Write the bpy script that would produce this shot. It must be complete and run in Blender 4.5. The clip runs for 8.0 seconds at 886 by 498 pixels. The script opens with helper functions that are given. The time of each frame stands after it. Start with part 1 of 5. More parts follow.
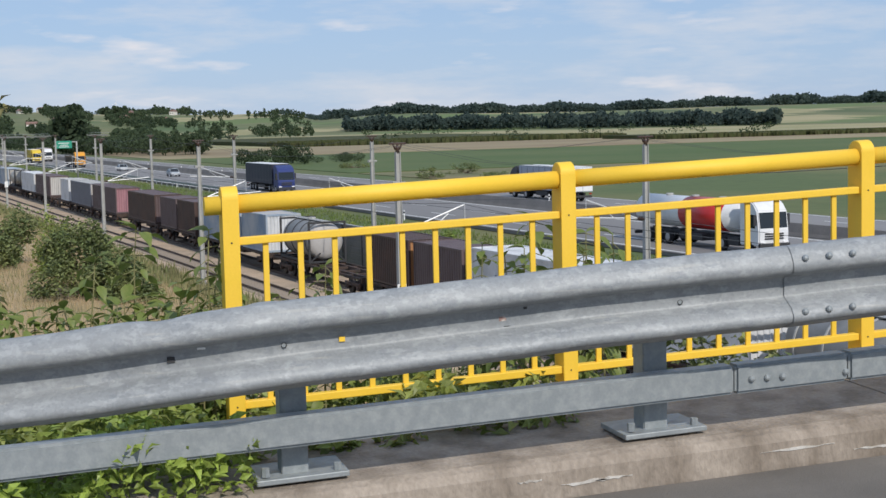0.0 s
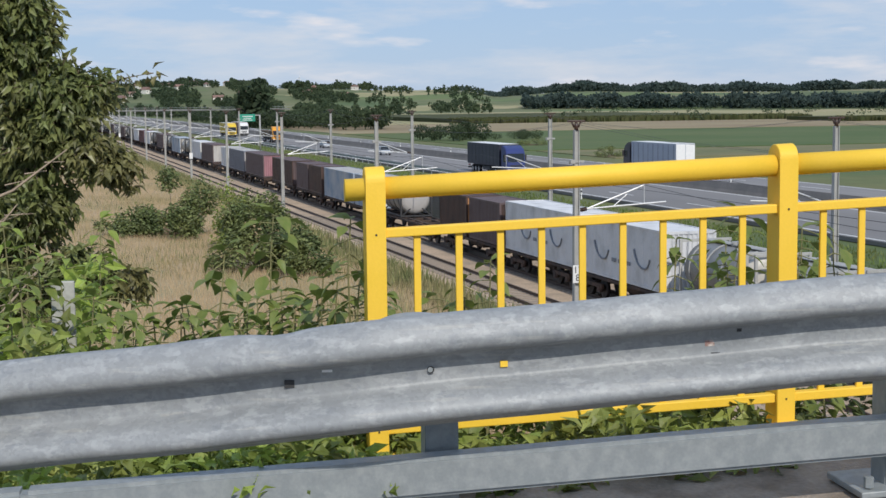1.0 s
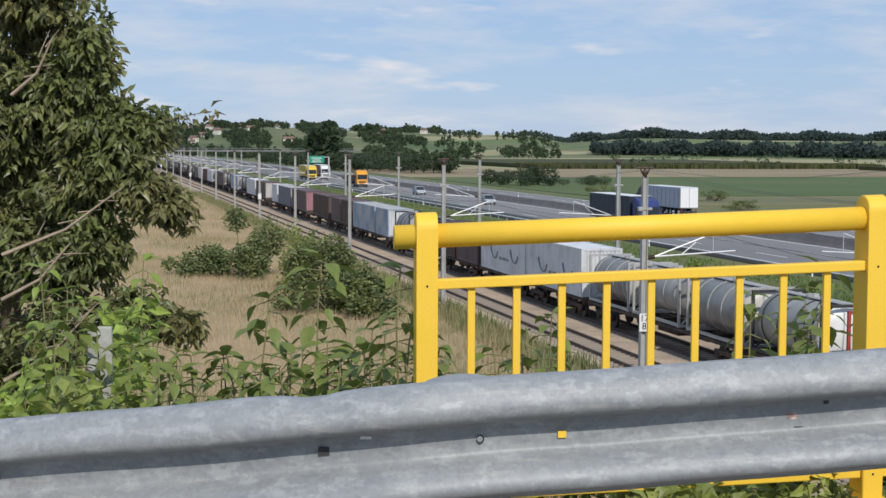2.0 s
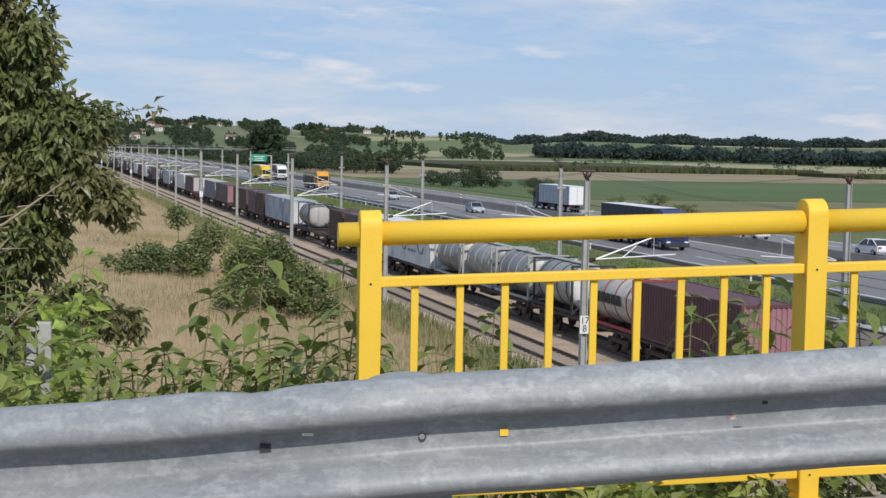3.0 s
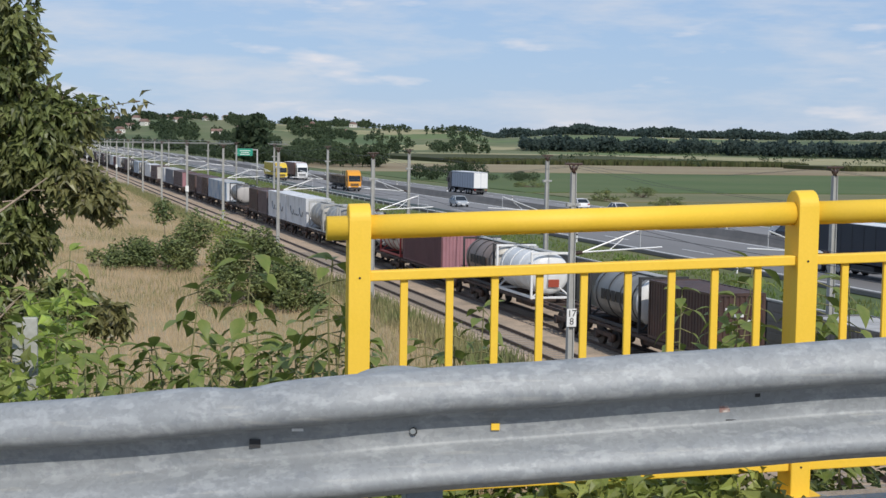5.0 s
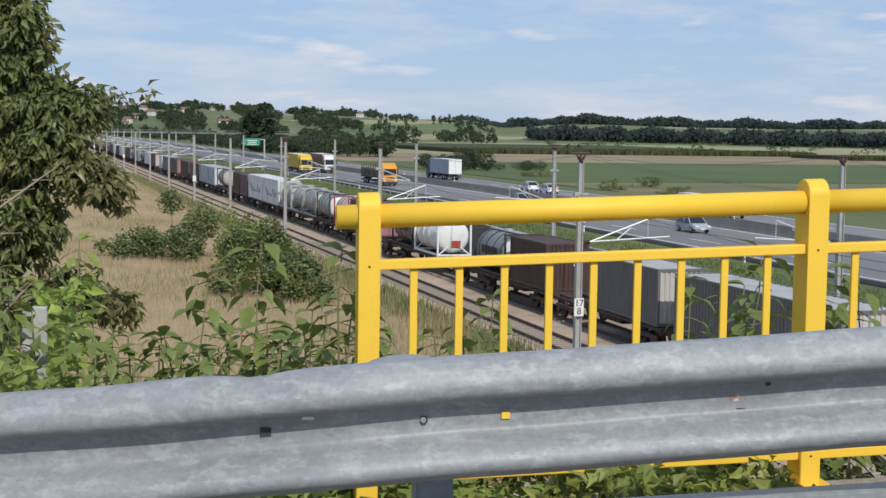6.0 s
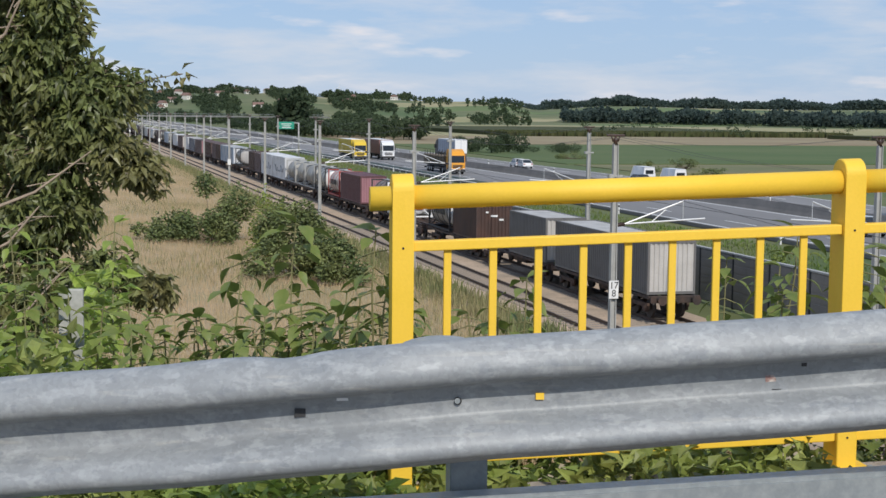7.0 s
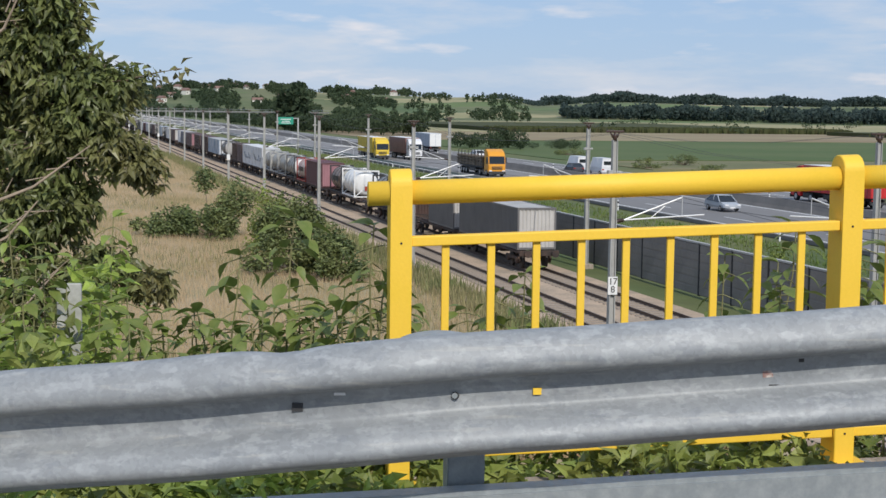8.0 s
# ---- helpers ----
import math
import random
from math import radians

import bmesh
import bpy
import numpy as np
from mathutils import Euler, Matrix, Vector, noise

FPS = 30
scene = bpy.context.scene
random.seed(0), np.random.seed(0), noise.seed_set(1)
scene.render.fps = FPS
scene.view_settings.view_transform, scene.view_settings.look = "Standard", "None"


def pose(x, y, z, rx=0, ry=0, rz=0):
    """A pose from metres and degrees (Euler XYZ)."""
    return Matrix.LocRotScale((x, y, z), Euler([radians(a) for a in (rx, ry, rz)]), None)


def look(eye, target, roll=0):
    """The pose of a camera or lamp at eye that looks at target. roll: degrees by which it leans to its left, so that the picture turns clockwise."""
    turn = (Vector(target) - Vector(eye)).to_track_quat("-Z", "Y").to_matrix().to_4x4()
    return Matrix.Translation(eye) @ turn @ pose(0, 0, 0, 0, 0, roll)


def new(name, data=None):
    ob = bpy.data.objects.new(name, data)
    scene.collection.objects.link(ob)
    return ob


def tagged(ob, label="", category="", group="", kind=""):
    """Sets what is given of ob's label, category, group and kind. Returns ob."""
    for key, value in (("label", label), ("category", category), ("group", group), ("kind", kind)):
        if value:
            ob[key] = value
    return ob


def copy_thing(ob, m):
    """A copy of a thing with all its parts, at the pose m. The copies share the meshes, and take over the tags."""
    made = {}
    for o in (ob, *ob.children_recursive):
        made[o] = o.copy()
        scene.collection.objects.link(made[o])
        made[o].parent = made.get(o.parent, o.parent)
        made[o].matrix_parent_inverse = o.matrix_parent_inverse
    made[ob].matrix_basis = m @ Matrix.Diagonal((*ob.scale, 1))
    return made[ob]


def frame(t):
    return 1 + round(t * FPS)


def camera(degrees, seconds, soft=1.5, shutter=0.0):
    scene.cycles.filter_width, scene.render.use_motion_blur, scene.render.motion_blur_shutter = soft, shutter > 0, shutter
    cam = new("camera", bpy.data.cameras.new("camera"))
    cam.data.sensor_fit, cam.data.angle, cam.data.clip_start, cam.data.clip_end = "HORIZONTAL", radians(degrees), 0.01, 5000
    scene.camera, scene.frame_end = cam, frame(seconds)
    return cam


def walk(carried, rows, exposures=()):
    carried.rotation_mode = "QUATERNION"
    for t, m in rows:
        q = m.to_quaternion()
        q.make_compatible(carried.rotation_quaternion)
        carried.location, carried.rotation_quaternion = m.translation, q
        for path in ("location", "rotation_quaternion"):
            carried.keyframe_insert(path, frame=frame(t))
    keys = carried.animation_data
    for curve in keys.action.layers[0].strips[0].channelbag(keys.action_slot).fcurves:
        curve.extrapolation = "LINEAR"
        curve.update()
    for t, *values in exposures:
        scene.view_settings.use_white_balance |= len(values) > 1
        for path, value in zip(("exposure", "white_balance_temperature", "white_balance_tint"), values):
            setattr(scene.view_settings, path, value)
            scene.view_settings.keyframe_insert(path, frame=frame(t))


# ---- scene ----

# ---- camera: a phone held on the roadway of a road bridge ----
cam = camera(33.56, 8.0, soft=1.5)
ROWS = [
    (0.0, -0.7557, -6.383, 1.3667, -15.345, -5.0098, 1.3288),
    (0.5, -0.5656, -5.6072, 1.3445, -10.9734, -5.2908, 1.1175),
    (1.0, -0.4974, -5.2576, 1.3364, -8.4028, -5.7704, 0.6033),
    (1.2, -0.4414, -4.982, 1.337, -7.071, -6.007, 0.492),
    (2.3, -0.4059, -4.8541, 1.3233, -5.7086, -3.618, -0.2505),
    (2.5, -0.4083, -4.8498, 1.3231, -6.5348, -3.7133, -0.5434),
    (3.0, -0.4136, -4.8649, 1.3185, -7.9441, -3.9906, -1.1075),
    (3.5, -0.4181, -4.8666, 1.3195, -8.6797, -4.1469, -1.4362),
    (4.0, -0.4229, -4.8697, 1.3179, -8.7896, -4.116, -1.4057),
    (4.5, -0.4204, -4.858, 1.3174, -8.6841, -3.8236, -1.1102),
    (5.0, -0.4186, -4.8318, 1.3151, -8.4845, -4.2326, -0.911),
    (6.5, -0.4295, -4.8277, 1.3102, -7.6871, -4.8652, -0.7597),
    (7.0, -0.4239, -4.8246, 1.3068, -6.8876, -5.3278, -0.59),
    (7.5, -0.421, -4.827, 1.3038, -6.7826, -5.5512, -0.7519),
    (8.0, -0.4203, -4.826, 1.3048, -6.9085, -5.4928, -0.7225),
]
walk(cam, [(t, pose(x, y, z, 90 + pitch, roll, yaw)) for t, x, y, z, yaw, pitch, roll in ROWS])

# ---- world, sun ----
SUN_FROM = Vector((0.14, -0.77, 0.64)).normalized()
world = bpy.data.worlds.new("world")
scene.world = world
world.use_nodes = True
wn, wl = world.node_tree.nodes, world.node_tree.links
wn.clear()
w_out, w_bg, w_sky = wn.new("ShaderNodeOutputWorld"), wn.new("ShaderNodeBackground"), wn.new("ShaderNodeTexSky")
w_sky.sky_type, w_sky.sun_disc = "NISHITA", False
w_sky.sun_elevation = math.asin(SUN_FROM.z)
w_sky.sun_rotation = math.atan2(SUN_FROM.x, SUN_FROM.y)
w_sky.air_density, w_sky.dust_density, w_sky.ozone_density = 1.0, 0.15, 4.0
w_co, w_map, w_noise, w_ramp, w_mix = (wn.new("ShaderNodeTexCoord"), wn.new("ShaderNodeMapping"), wn.new("ShaderNodeTexNoise"),
                                       wn.new("ShaderNodeValToRGB"), wn.new("ShaderNodeMixRGB"))
w_map.inputs["Scale"].default_value = (2.4, 2.4, 13.0)
w_map.inputs["Location"].default_value = (0.3, 0.0, 0.35)
w_noise.inputs["Scale"].default_value, w_noise.inputs["Detail"].default_value = 2.6, 6.0
w_noise.inputs["Roughness"].default_value = 0.62
w_ramp.color_ramp.elements[0].position, w_ramp.color_ramp.elements[1].position = 0.45, 0.73
w_ramp.color_ramp.elements[0].color, w_ramp.color_ramp.elements[1].color = (0, 0, 0, 1), (0.8, 0.8, 0.8, 1)
w_mix.inputs["Color2"].default_value = (8.2, 8.4, 9.0, 1)
w_veil = wn.new("ShaderNodeMixRGB")
w_veil.inputs["Fac"].default_value = 0.72
w_veil.inputs["Color2"].default_value = (4.3, 6.1, 9.4, 1)
wl.new(w_co.outputs["Generated"], w_map.inputs["Vector"])
wl.new(w_map.outputs["Vector"], w_noise.inputs["Vector"])
wl.new(w_noise.outputs["Fac"], w_ramp.inputs["Fac"])
wl.new(w_ramp.outputs["Color"], w_mix.inputs["Fac"])
wl.new(w_sky.outputs["Color"], w_veil.inputs["Color1"])
wl.new(w_veil.outputs["Color"], w_mix.inputs["Color1"])
w_map2, w_puff, w_ramp2, w_mix2 = (wn.new("ShaderNodeMapping"), wn.new("ShaderNodeTexNoise"), wn.new("ShaderNodeValToRGB"), wn.new("ShaderNodeMixRGB"))
w_map2.inputs["Scale"].default_value, w_map2.inputs["Location"].default_value = (5.0, 5.0, 24.0), (1.7, 0.4, 0.2)
w_puff.inputs["Scale"].default_value, w_puff.inputs["Detail"].default_value = 2.2, 5.0
w_ramp2.color_ramp.elements[0].position, w_ramp2.color_ramp.elements[1].position = 0.60, 0.74
w_ramp2.color_ramp.elements[1].color = (0.75, 0.75, 0.75, 1)
w_mix2.inputs["Color2"].default_value = (10.0, 9.5, 9.6, 1)
wl.new(w_co.outputs["Generated"], w_map2.inputs["Vector"])
wl.new(w_map2.outputs["Vector"], w_puff.inputs["Vector"])
wl.new(w_puff.outputs["Fac"], w_ramp2.inputs["Fac"])
wl.new(w_ramp2.outputs["Color"], w_mix2.inputs["Fac"])
wl.new(w_mix.outputs["Color"], w_mix2.inputs["Color1"])
wl.new(w_mix2.outputs["Color"], w_bg.inputs["Color"])
wl.new(w_bg.outputs["Background"], w_out.inputs["Surface"])
w_bg.inputs["Strength"].default_value = 0.085
sun_data = bpy.data.lights.new("sun", "SUN")
sun_data.energy, sun_data.angle, sun_data.color = 3.1, radians(0.6), (1.0, 0.945, 0.87)
sun = new("sun", sun_data)
sun.matrix_world = look(SUN_FROM * 50, (0, 0, 0))
scene.view_settings.exposure = 0.0

# ---- frames of reference: the bridge runs along x, railway and motorway along TRACK's y ----
PHI, GRADE = 0.135, 0.039
TRACK = pose(0, 0, 0, 0, 0, math.degrees(PHI))
UNTRACK = TRACK.inverted()
RAIL_Z, GROUND_Z, ROAD_Z = -8.4, -8.75, -8.05
TRACK_X = (22.93, 27.04)


# ---- materials ----
def rgba(c):
    return (c[0], c[1], c[2], 1.0)


def material(name, color, rough=0.7, metal=0.0, vary=0.25, scale=3.0, grain=40.0, bump=0.15, other=None, spots=0.5, island=0.0, coords="Object", stretch=(1, 1, 1), coat=0.0, through_light=0.0):
    """A surface with blotches of a second colour, fine grain and relief."""
    m = bpy.data.materials.new(name)
    m.use_nodes = True
    n, l = m.node_tree.nodes, m.node_tree.links
    b = n["Principled BSDF"]
    co, mp = n.new("ShaderNodeTexCoord"), n.new("ShaderNodeMapping")
    mp.inputs["Scale"].default_value = stretch
    l.new(co.outputs[coords], mp.inputs["Vector"])
    big, fine = n.new("ShaderNodeTexNoise"), n.new("ShaderNodeTexNoise")
    for node, sc in ((big, scale), (fine, grain)):
        node.inputs["Scale"].default_value, node.inputs["Detail"].default_value = sc, 5.0
        l.new(mp.outputs["Vector"], node.inputs["Vector"])
    ramp = n.new("ShaderNodeValToRGB")
    ramp.color_ramp.elements[0].position, ramp.color_ramp.elements[1].position = spots - 0.14, spots + 0.14
    l.new(big.outputs["Fac"], ramp.inputs["Fac"])
    mix = n.new("ShaderNodeMixRGB")
    second = other if other else tuple(v * (1 - vary) for v in color)
    mix.inputs["Color1"].default_value, mix.inputs["Color2"].default_value = rgba(color), rgba(second)
    l.new(ramp.outputs["Color"], mix.inputs["Fac"])
    hsv = n.new("ShaderNodeHueSaturation")
    mr = n.new("ShaderNodeMapRange")
    mr.inputs["To Min"].default_value, mr.inputs["To Max"].default_value = 1 - vary, 1 + vary
    l.new(fine.outputs["Fac"], mr.inputs["Value"])
    last = mr.outputs["Result"]
    if island:
        geo, mr2, mul = n.new("ShaderNodeNewGeometry"), n.new("ShaderNodeMapRange"), n.new("ShaderNodeMath")
        mr2.inputs["To Min"].default_value, mr2.inputs["To Max"].default_value = 1 - island, 1 + island
        l.new(geo.outputs["Random Per Island"], mr2.inputs["Value"])
        mul.operation = "MULTIPLY"
        l.new(last, mul.inputs[0])
        l.new(mr2.outputs["Result"], mul.inputs[1])
        last = mul.outputs["Value"]
    l.new(last, hsv.inputs["Value"])
    l.new(mix.outputs["Color"], hsv.inputs["Color"])
    l.new(hsv.outputs["Color"], b.inputs["Base Color"])
    b.inputs["Roughness"].default_value, b.inputs["Metallic"].default_value = rough, metal
    b.inputs["Coat Weight"].default_value = coat
    if bump:
        bp = n.new("ShaderNodeBump")
        bp.inputs["Strength"].default_value, bp.inputs["Distance"].default_value = bump, 0.02
        l.new(fine.outputs["Fac"], bp.inputs["Height"])
        l.new(bp.outputs["Normal"], b.inputs["Normal"])
    if through_light:
        tr, ms = n.new("ShaderNodeBsdfTranslucent"), n.new("ShaderNodeMixShader")
        l.new(hsv.outputs["Color"], tr.inputs["Color"])
        ms.inputs["Fac"].default_value = through_light
        l.new(b.outputs["BSDF"], ms.inputs[1])
        l.new(tr.outputs["BSDF"], ms.inputs[2])
        l.new(ms.outputs["Shader"], n["Material Output"].inputs["Surface"])
    return m


M = {}


def mat(name, *a, **k):
    if name not in M:
        M[name] = material(name, *a, **k)
    return M[name]


mat("yellow_paint", (0.92, 0.585, 0.05), 0.6, vary=0.05, scale=5, grain=90, bump=0.04, other=(0.87, 0.56, 0.035), spots=0.62)
mat("galvanised", (0.275, 0.303, 0.312), 0.5, 0.2, vary=0.12, scale=30, grain=110, bump=0.05, other=(0.345, 0.37, 0.375), spots=0.55, stretch=(0.9, 1.0, 0.8))


def zinc(name):
    """Weathered zinc: pale mottles, crystal spangle, run marks along the steel, dull grime."""
    m = bpy.data.materials.new(name)
    m.use_nodes = True
    n, l = m.node_tree.nodes, m.node_tree.links
    b = n["Principled BSDF"]
    co = n.new("ShaderNodeTexCoord")

    def noise(scale, stretch, detail=5.0, rough=0.6):
        mp, nz = n.new("ShaderNodeMapping"), n.new("ShaderNodeTexNoise")
        mp.inputs["Scale"].default_value = stretch
        nz.inputs["Scale"].default_value, nz.inputs["Detail"].default_value, nz.inputs["Roughness"].default_value = scale, detail, rough
        l.new(co.outputs["Object"], mp.inputs["Vector"])
        l.new(mp.outputs["Vector"], nz.inputs["Vector"])
        return nz.outputs["Fac"]

    def blend(fac, lo, hi, first, second, strength=1.0):
        rp, mx = n.new("ShaderNodeValToRGB"), n.new("ShaderNodeMixRGB")
        rp.color_ramp.elements[0].position, rp.color_ramp.elements[1].position = lo, hi
        rp.color_ramp.elements[1].color = (strength, strength, strength, 1)
        l.new(fac, rp.inputs["Fac"])
        l.new(rp.outputs["Color"], mx.inputs["Fac"])
        for sock, v in (("Color1", first), ("Color2", second)):
            if isinstance(v, tuple):
                mx.inputs[sock].default_value = rgba(v)
            else:
                l.new(v, mx.inputs[sock])
        return mx.outputs["Color"]

    c = blend(noise(3, (1, 1, 1)), 0.35, 0.65, (0.252, 0.268, 0.276), (0.302, 0.316, 0.320))
    c = blend(noise(22, (0.55, 1, 1.2), 3.0), 0.53, 0.60, c, (0.42, 0.435, 0.44), 0.42)
    c = blend(noise(20, (0.6, 1.2, 1.2), 3.0), 0.60, 0.64, c, (0.20, 0.22, 0.24), 0.4)
    c = blend(noise(9, (0.25, 3, 6), 4.0), 0.60, 0.75, c, (0.44, 0.43, 0.39), 0.5)
    vor = n.new("ShaderNodeTexVoronoi")
    vor.inputs["Scale"].default_value = 90.0
    l.new(co.outputs["Object"], vor.inputs["Vector"])
    sep, mr, hsv = n.new("ShaderNodeSeparateColor"), n.new("ShaderNodeMapRange"), n.new("ShaderNodeHueSaturation")
    l.new(vor.outputs["Color"], sep.inputs["Color"])
    l.new(sep.outputs["Red"], mr.inputs["Value"])
    mr.inputs["To Min"].default_value, mr.inputs["To Max"].default_value = 0.92, 1.09
    l.new(mr.outputs["Result"], hsv.inputs["Value"])
    l.new(c, hsv.inputs["Color"])
    l.new(hsv.outputs["Color"], b.inputs["Base Color"])
    b.inputs["Roughness"].default_value, b.inputs["Metallic"].default_value = 0.55, 0.1
    bp = n.new("ShaderNodeBump")
    bp.inputs["Strength"].default_value, bp.inputs["Distance"].default_value = 0.12, 0.01
    l.new(noise(22, (0.6, 1, 1)), bp.inputs["Height"])
    l.new(bp.outputs["Normal"], b.inputs["Normal"])
    return m


M["beam_zinc"] = zinc("beam_zinc")
mat("galvanised_dark", (0.20, 0.22, 0.25), 0.6, 0.4, vary=0.2, scale=8, grain=30, bump=0.05)
mat("concrete", (0.39, 0.33, 0.27), 0.92, vary=0.3, scale=4.5, grain=45, bump=0.5, other=(0.22, 0.18, 0.14), spots=0.54, stretch=(1.3, 1, 0.6))
mat("efflorescence", (0.62, 0.59, 0.54), 0.95, vary=0.25, scale=20, grain=90, bump=0.3, other=(0.40, 0.36, 0.31), spots=0.56)
mat("asphalt", (0.21, 0.19, 0.165), 0.9, vary=0.3, scale=1.2, grain=160, bump=0.4)
mat("motorway_asphalt", (0.182, 0.174, 0.167), 0.85, vary=0.12, scale=0.08, grain=1.5, bump=0.0, other=(0.24, 0.232, 0.225), stretch=(1, 0.08, 1))
mat("road_paint", (0.75, 0.75, 0.72), 0.7, vary=0.12, scale=1, grain=8, bump=0.0)
mat("dry_soil", (0.42, 0.32, 0.20), 0.95, vary=0.2, scale=0.16, grain=1.4, bump=0.0, other=(0.28, 0.25, 0.13), spots=0.54)
mat("meadow", (0.085, 0.12, 0.035), 0.95, vary=0.25, scale=0.02, grain=0.5, bump=0.0, other=(0.17, 0.16, 0.06), spots=0.52)
mat("far_land", (0.085, 0.115, 0.042), 0.95, vary=0.2, scale=0.0045, grain=0.05, bump=0.0, other=(0.26, 0.24, 0.12), spots=0.56, stretch=(1, 0.35, 1))
mat("hill_green", (0.125, 0.165, 0.058), 0.95, vary=0.14, scale=0.01, grain=0.1, bump=0.0, other=(0.12, 0.17, 0.05))
mat("hill_pasture", (0.085, 0.13, 0.045), 0.95, vary=0.14, scale=0.01, grain=0.1, bump=0.0, other=(0.17, 0.17, 0.075))
mat("green_field", (0.066, 0.108, 0.022), 0.95, vary=0.14, scale=0.02, grain=0.3, bump=0.0, other=(0.095, 0.125, 0.035))
mat("ploughed_field", (0.24, 0.18, 0.10), 0.95, vary=0.15, scale=0.012, grain=0.3, bump=0.0, other=(0.30, 0.25, 0.14))
mat("stubble_field", (0.36, 0.31, 0.17), 0.95, vary=0.15, scale=0.012, grain=0.3, bump=0.0, other=(0.27, 0.26, 0.12))
mat("corn", (0.075, 0.095, 0.03), 0.9, vary=0.3, scale=0.3, grain=1.5, bump=0.0, other=(0.10, 0.10, 0.04), island=0.12, through_light=0.35)
mat("dry_grass", (0.60, 0.46, 0.29), 0.9, vary=0.12, scale=0.12, grain=2, bump=0.0, other=(0.46, 0.37, 0.20), spots=0.55, island=0.14, through_light=0.4)
mat("green_grass", (0.17, 0.20, 0.075), 0.9, vary=0.25, scale=0.25, grain=3, bump=0.0, other=(0.32, 0.28, 0.14), island=0.35, through_light=0.25)
mat("tree_leaf", (0.165, 0.195, 0.066), 0.42, vary=0.2, scale=1.2, grain=20, bump=0.0, other=(0.215, 0.195, 0.08), spots=0.56, island=0.5, through_light=0.32)
mat("bare_wood", (0.42, 0.33, 0.24), 0.85, vary=0.2, scale=6, grain=30, bump=0.2)
mat("weed_leaf", (0.185, 0.255, 0.052), 0.5, vary=0.2, scale=2.2, grain=40, bump=0.1, other=(0.26, 0.29, 0.075), island=0.4, through_light=0.3)
mat("verge_green", (0.13, 0.20, 0.045), 0.9, vary=0.2, scale=0.25, grain=3, bump=0.0, other=(0.19, 0.22, 0.07), island=0.3, through_light=0.3)
mat("aged_board", (0.42, 0.42, 0.38), 0.8, vary=0.2, scale=9, grain=60, bump=0.1, other=(0.28, 0.29, 0.23), spots=0.56)
mat("bright_leaf", (0.34, 0.44, 0.085), 0.45, vary=0.2, scale=2.2, grain=40, bump=0.1, island=0.4, through_light=0.35)
mat("bush_leaf", (0.098, 0.135, 0.046), 0.6, vary=0.25, scale=0.6, grain=8, bump=0.0, other=(0.19, 0.215, 0.075), island=0.45, through_light=0.2)
mat("wood_leaf", (0.046, 0.072, 0.036), 0.9, vary=0.2, scale=0.02, grain=0.4, bump=0.0, other=(0.070, 0.098, 0.045), island=0.25, through_light=0.4)
# Far woods: distance haze mixed into the base colour as a blue tint.
mat("hazy_wood", (0.056, 0.086, 0.078), 0.9, vary=0.15, scale=0.01, grain=0.2, bump=0.0, other=(0.070, 0.100, 0.080), island=0.15, through_light=0.45)
mat("bark", (0.21, 0.16, 0.11), 0.9, vary=0.3, scale=6, grain=30, bump=0.4)
mat("stalk", (0.24, 0.23, 0.10), 0.8, vary=0.25, scale=6, grain=30, bump=0.1)
mat("ballast", (0.50, 0.37, 0.255), 0.95, vary=0.45, scale=0.5, grain=9, bump=0.0, other=(0.36, 0.28, 0.20))
mat("sleeper", (0.30, 0.25, 0.20), 0.9, vary=0.2, scale=2, grain=20, bump=0.1)
mat("rail_steel", (0.09, 0.06, 0.045), 0.55, 0.3, vary=0.2, scale=2, grain=30, bump=0.0)
mat("mast_grey", (0.40, 0.40, 0.38), 0.75, vary=0.15, scale=1.5, grain=14, bump=0.05)
mat("arm_metal", (0.62, 0.63, 0.63), 0.45, 0.3, vary=0.1)
mat("insulator", (0.07, 0.04, 0.03), 0.4, vary=0.2)
mat("wire", (0.10, 0.10, 0.10), 0.6, 0.3, vary=0.1)
mat("plate_white", (0.78, 0.78, 0.76), 0.5, vary=0.05)
mat("black_paint", (0.02, 0.02, 0.02), 0.6, vary=0.1)
mat("noise_wall", (0.20, 0.185, 0.17), 0.9, vary=0.15, scale=0.5, grain=6, bump=0.2, other=(0.245, 0.225, 0.205))
mat("noise_cap", (0.42, 0.42, 0.40), 0.8, vary=0.1)
mat("wagon_dark", (0.036, 0.028, 0.025), 0.85, vary=0.3, scale=1.5, grain=12, bump=0.1, other=(0.09, 0.055, 0.04))
mat("wheel_steel", (0.06, 0.052, 0.048), 0.6, 0.4, vary=0.2)
mat("tyre", (0.02, 0.02, 0.021), 0.9, vary=0.2)
mat("rim", (0.45, 0.45, 0.46), 0.4, 0.6, vary=0.1)
mat("glass_dark", (0.02, 0.025, 0.03), 0.08, vary=0.05, bump=0.0)
mat("chassis", (0.04, 0.04, 0.042), 0.7, vary=0.2)
mat("lamp_glass", (0.8, 0.8, 0.8), 0.15, vary=0.03, bump=0.0)
mat("red_lamp", (0.35, 0.02, 0.015), 0.25, vary=0.05, bump=0.0)
mat("sign_green", (0.02, 0.30, 0.20), 0.5, vary=0.05)
mat("house_wall", (0.75, 0.72, 0.66), 0.85, vary=0.08)
mat("house_roof", (0.24, 0.15, 0.12), 0.85, vary=0.2)


def paint(name, color, other=None, rough=0.55, spots=0.6, vary=0.12, scale=0.9):
    return mat(name, color, rough, vary=vary, scale=scale, grain=14, bump=0.04, other=other, spots=spots)


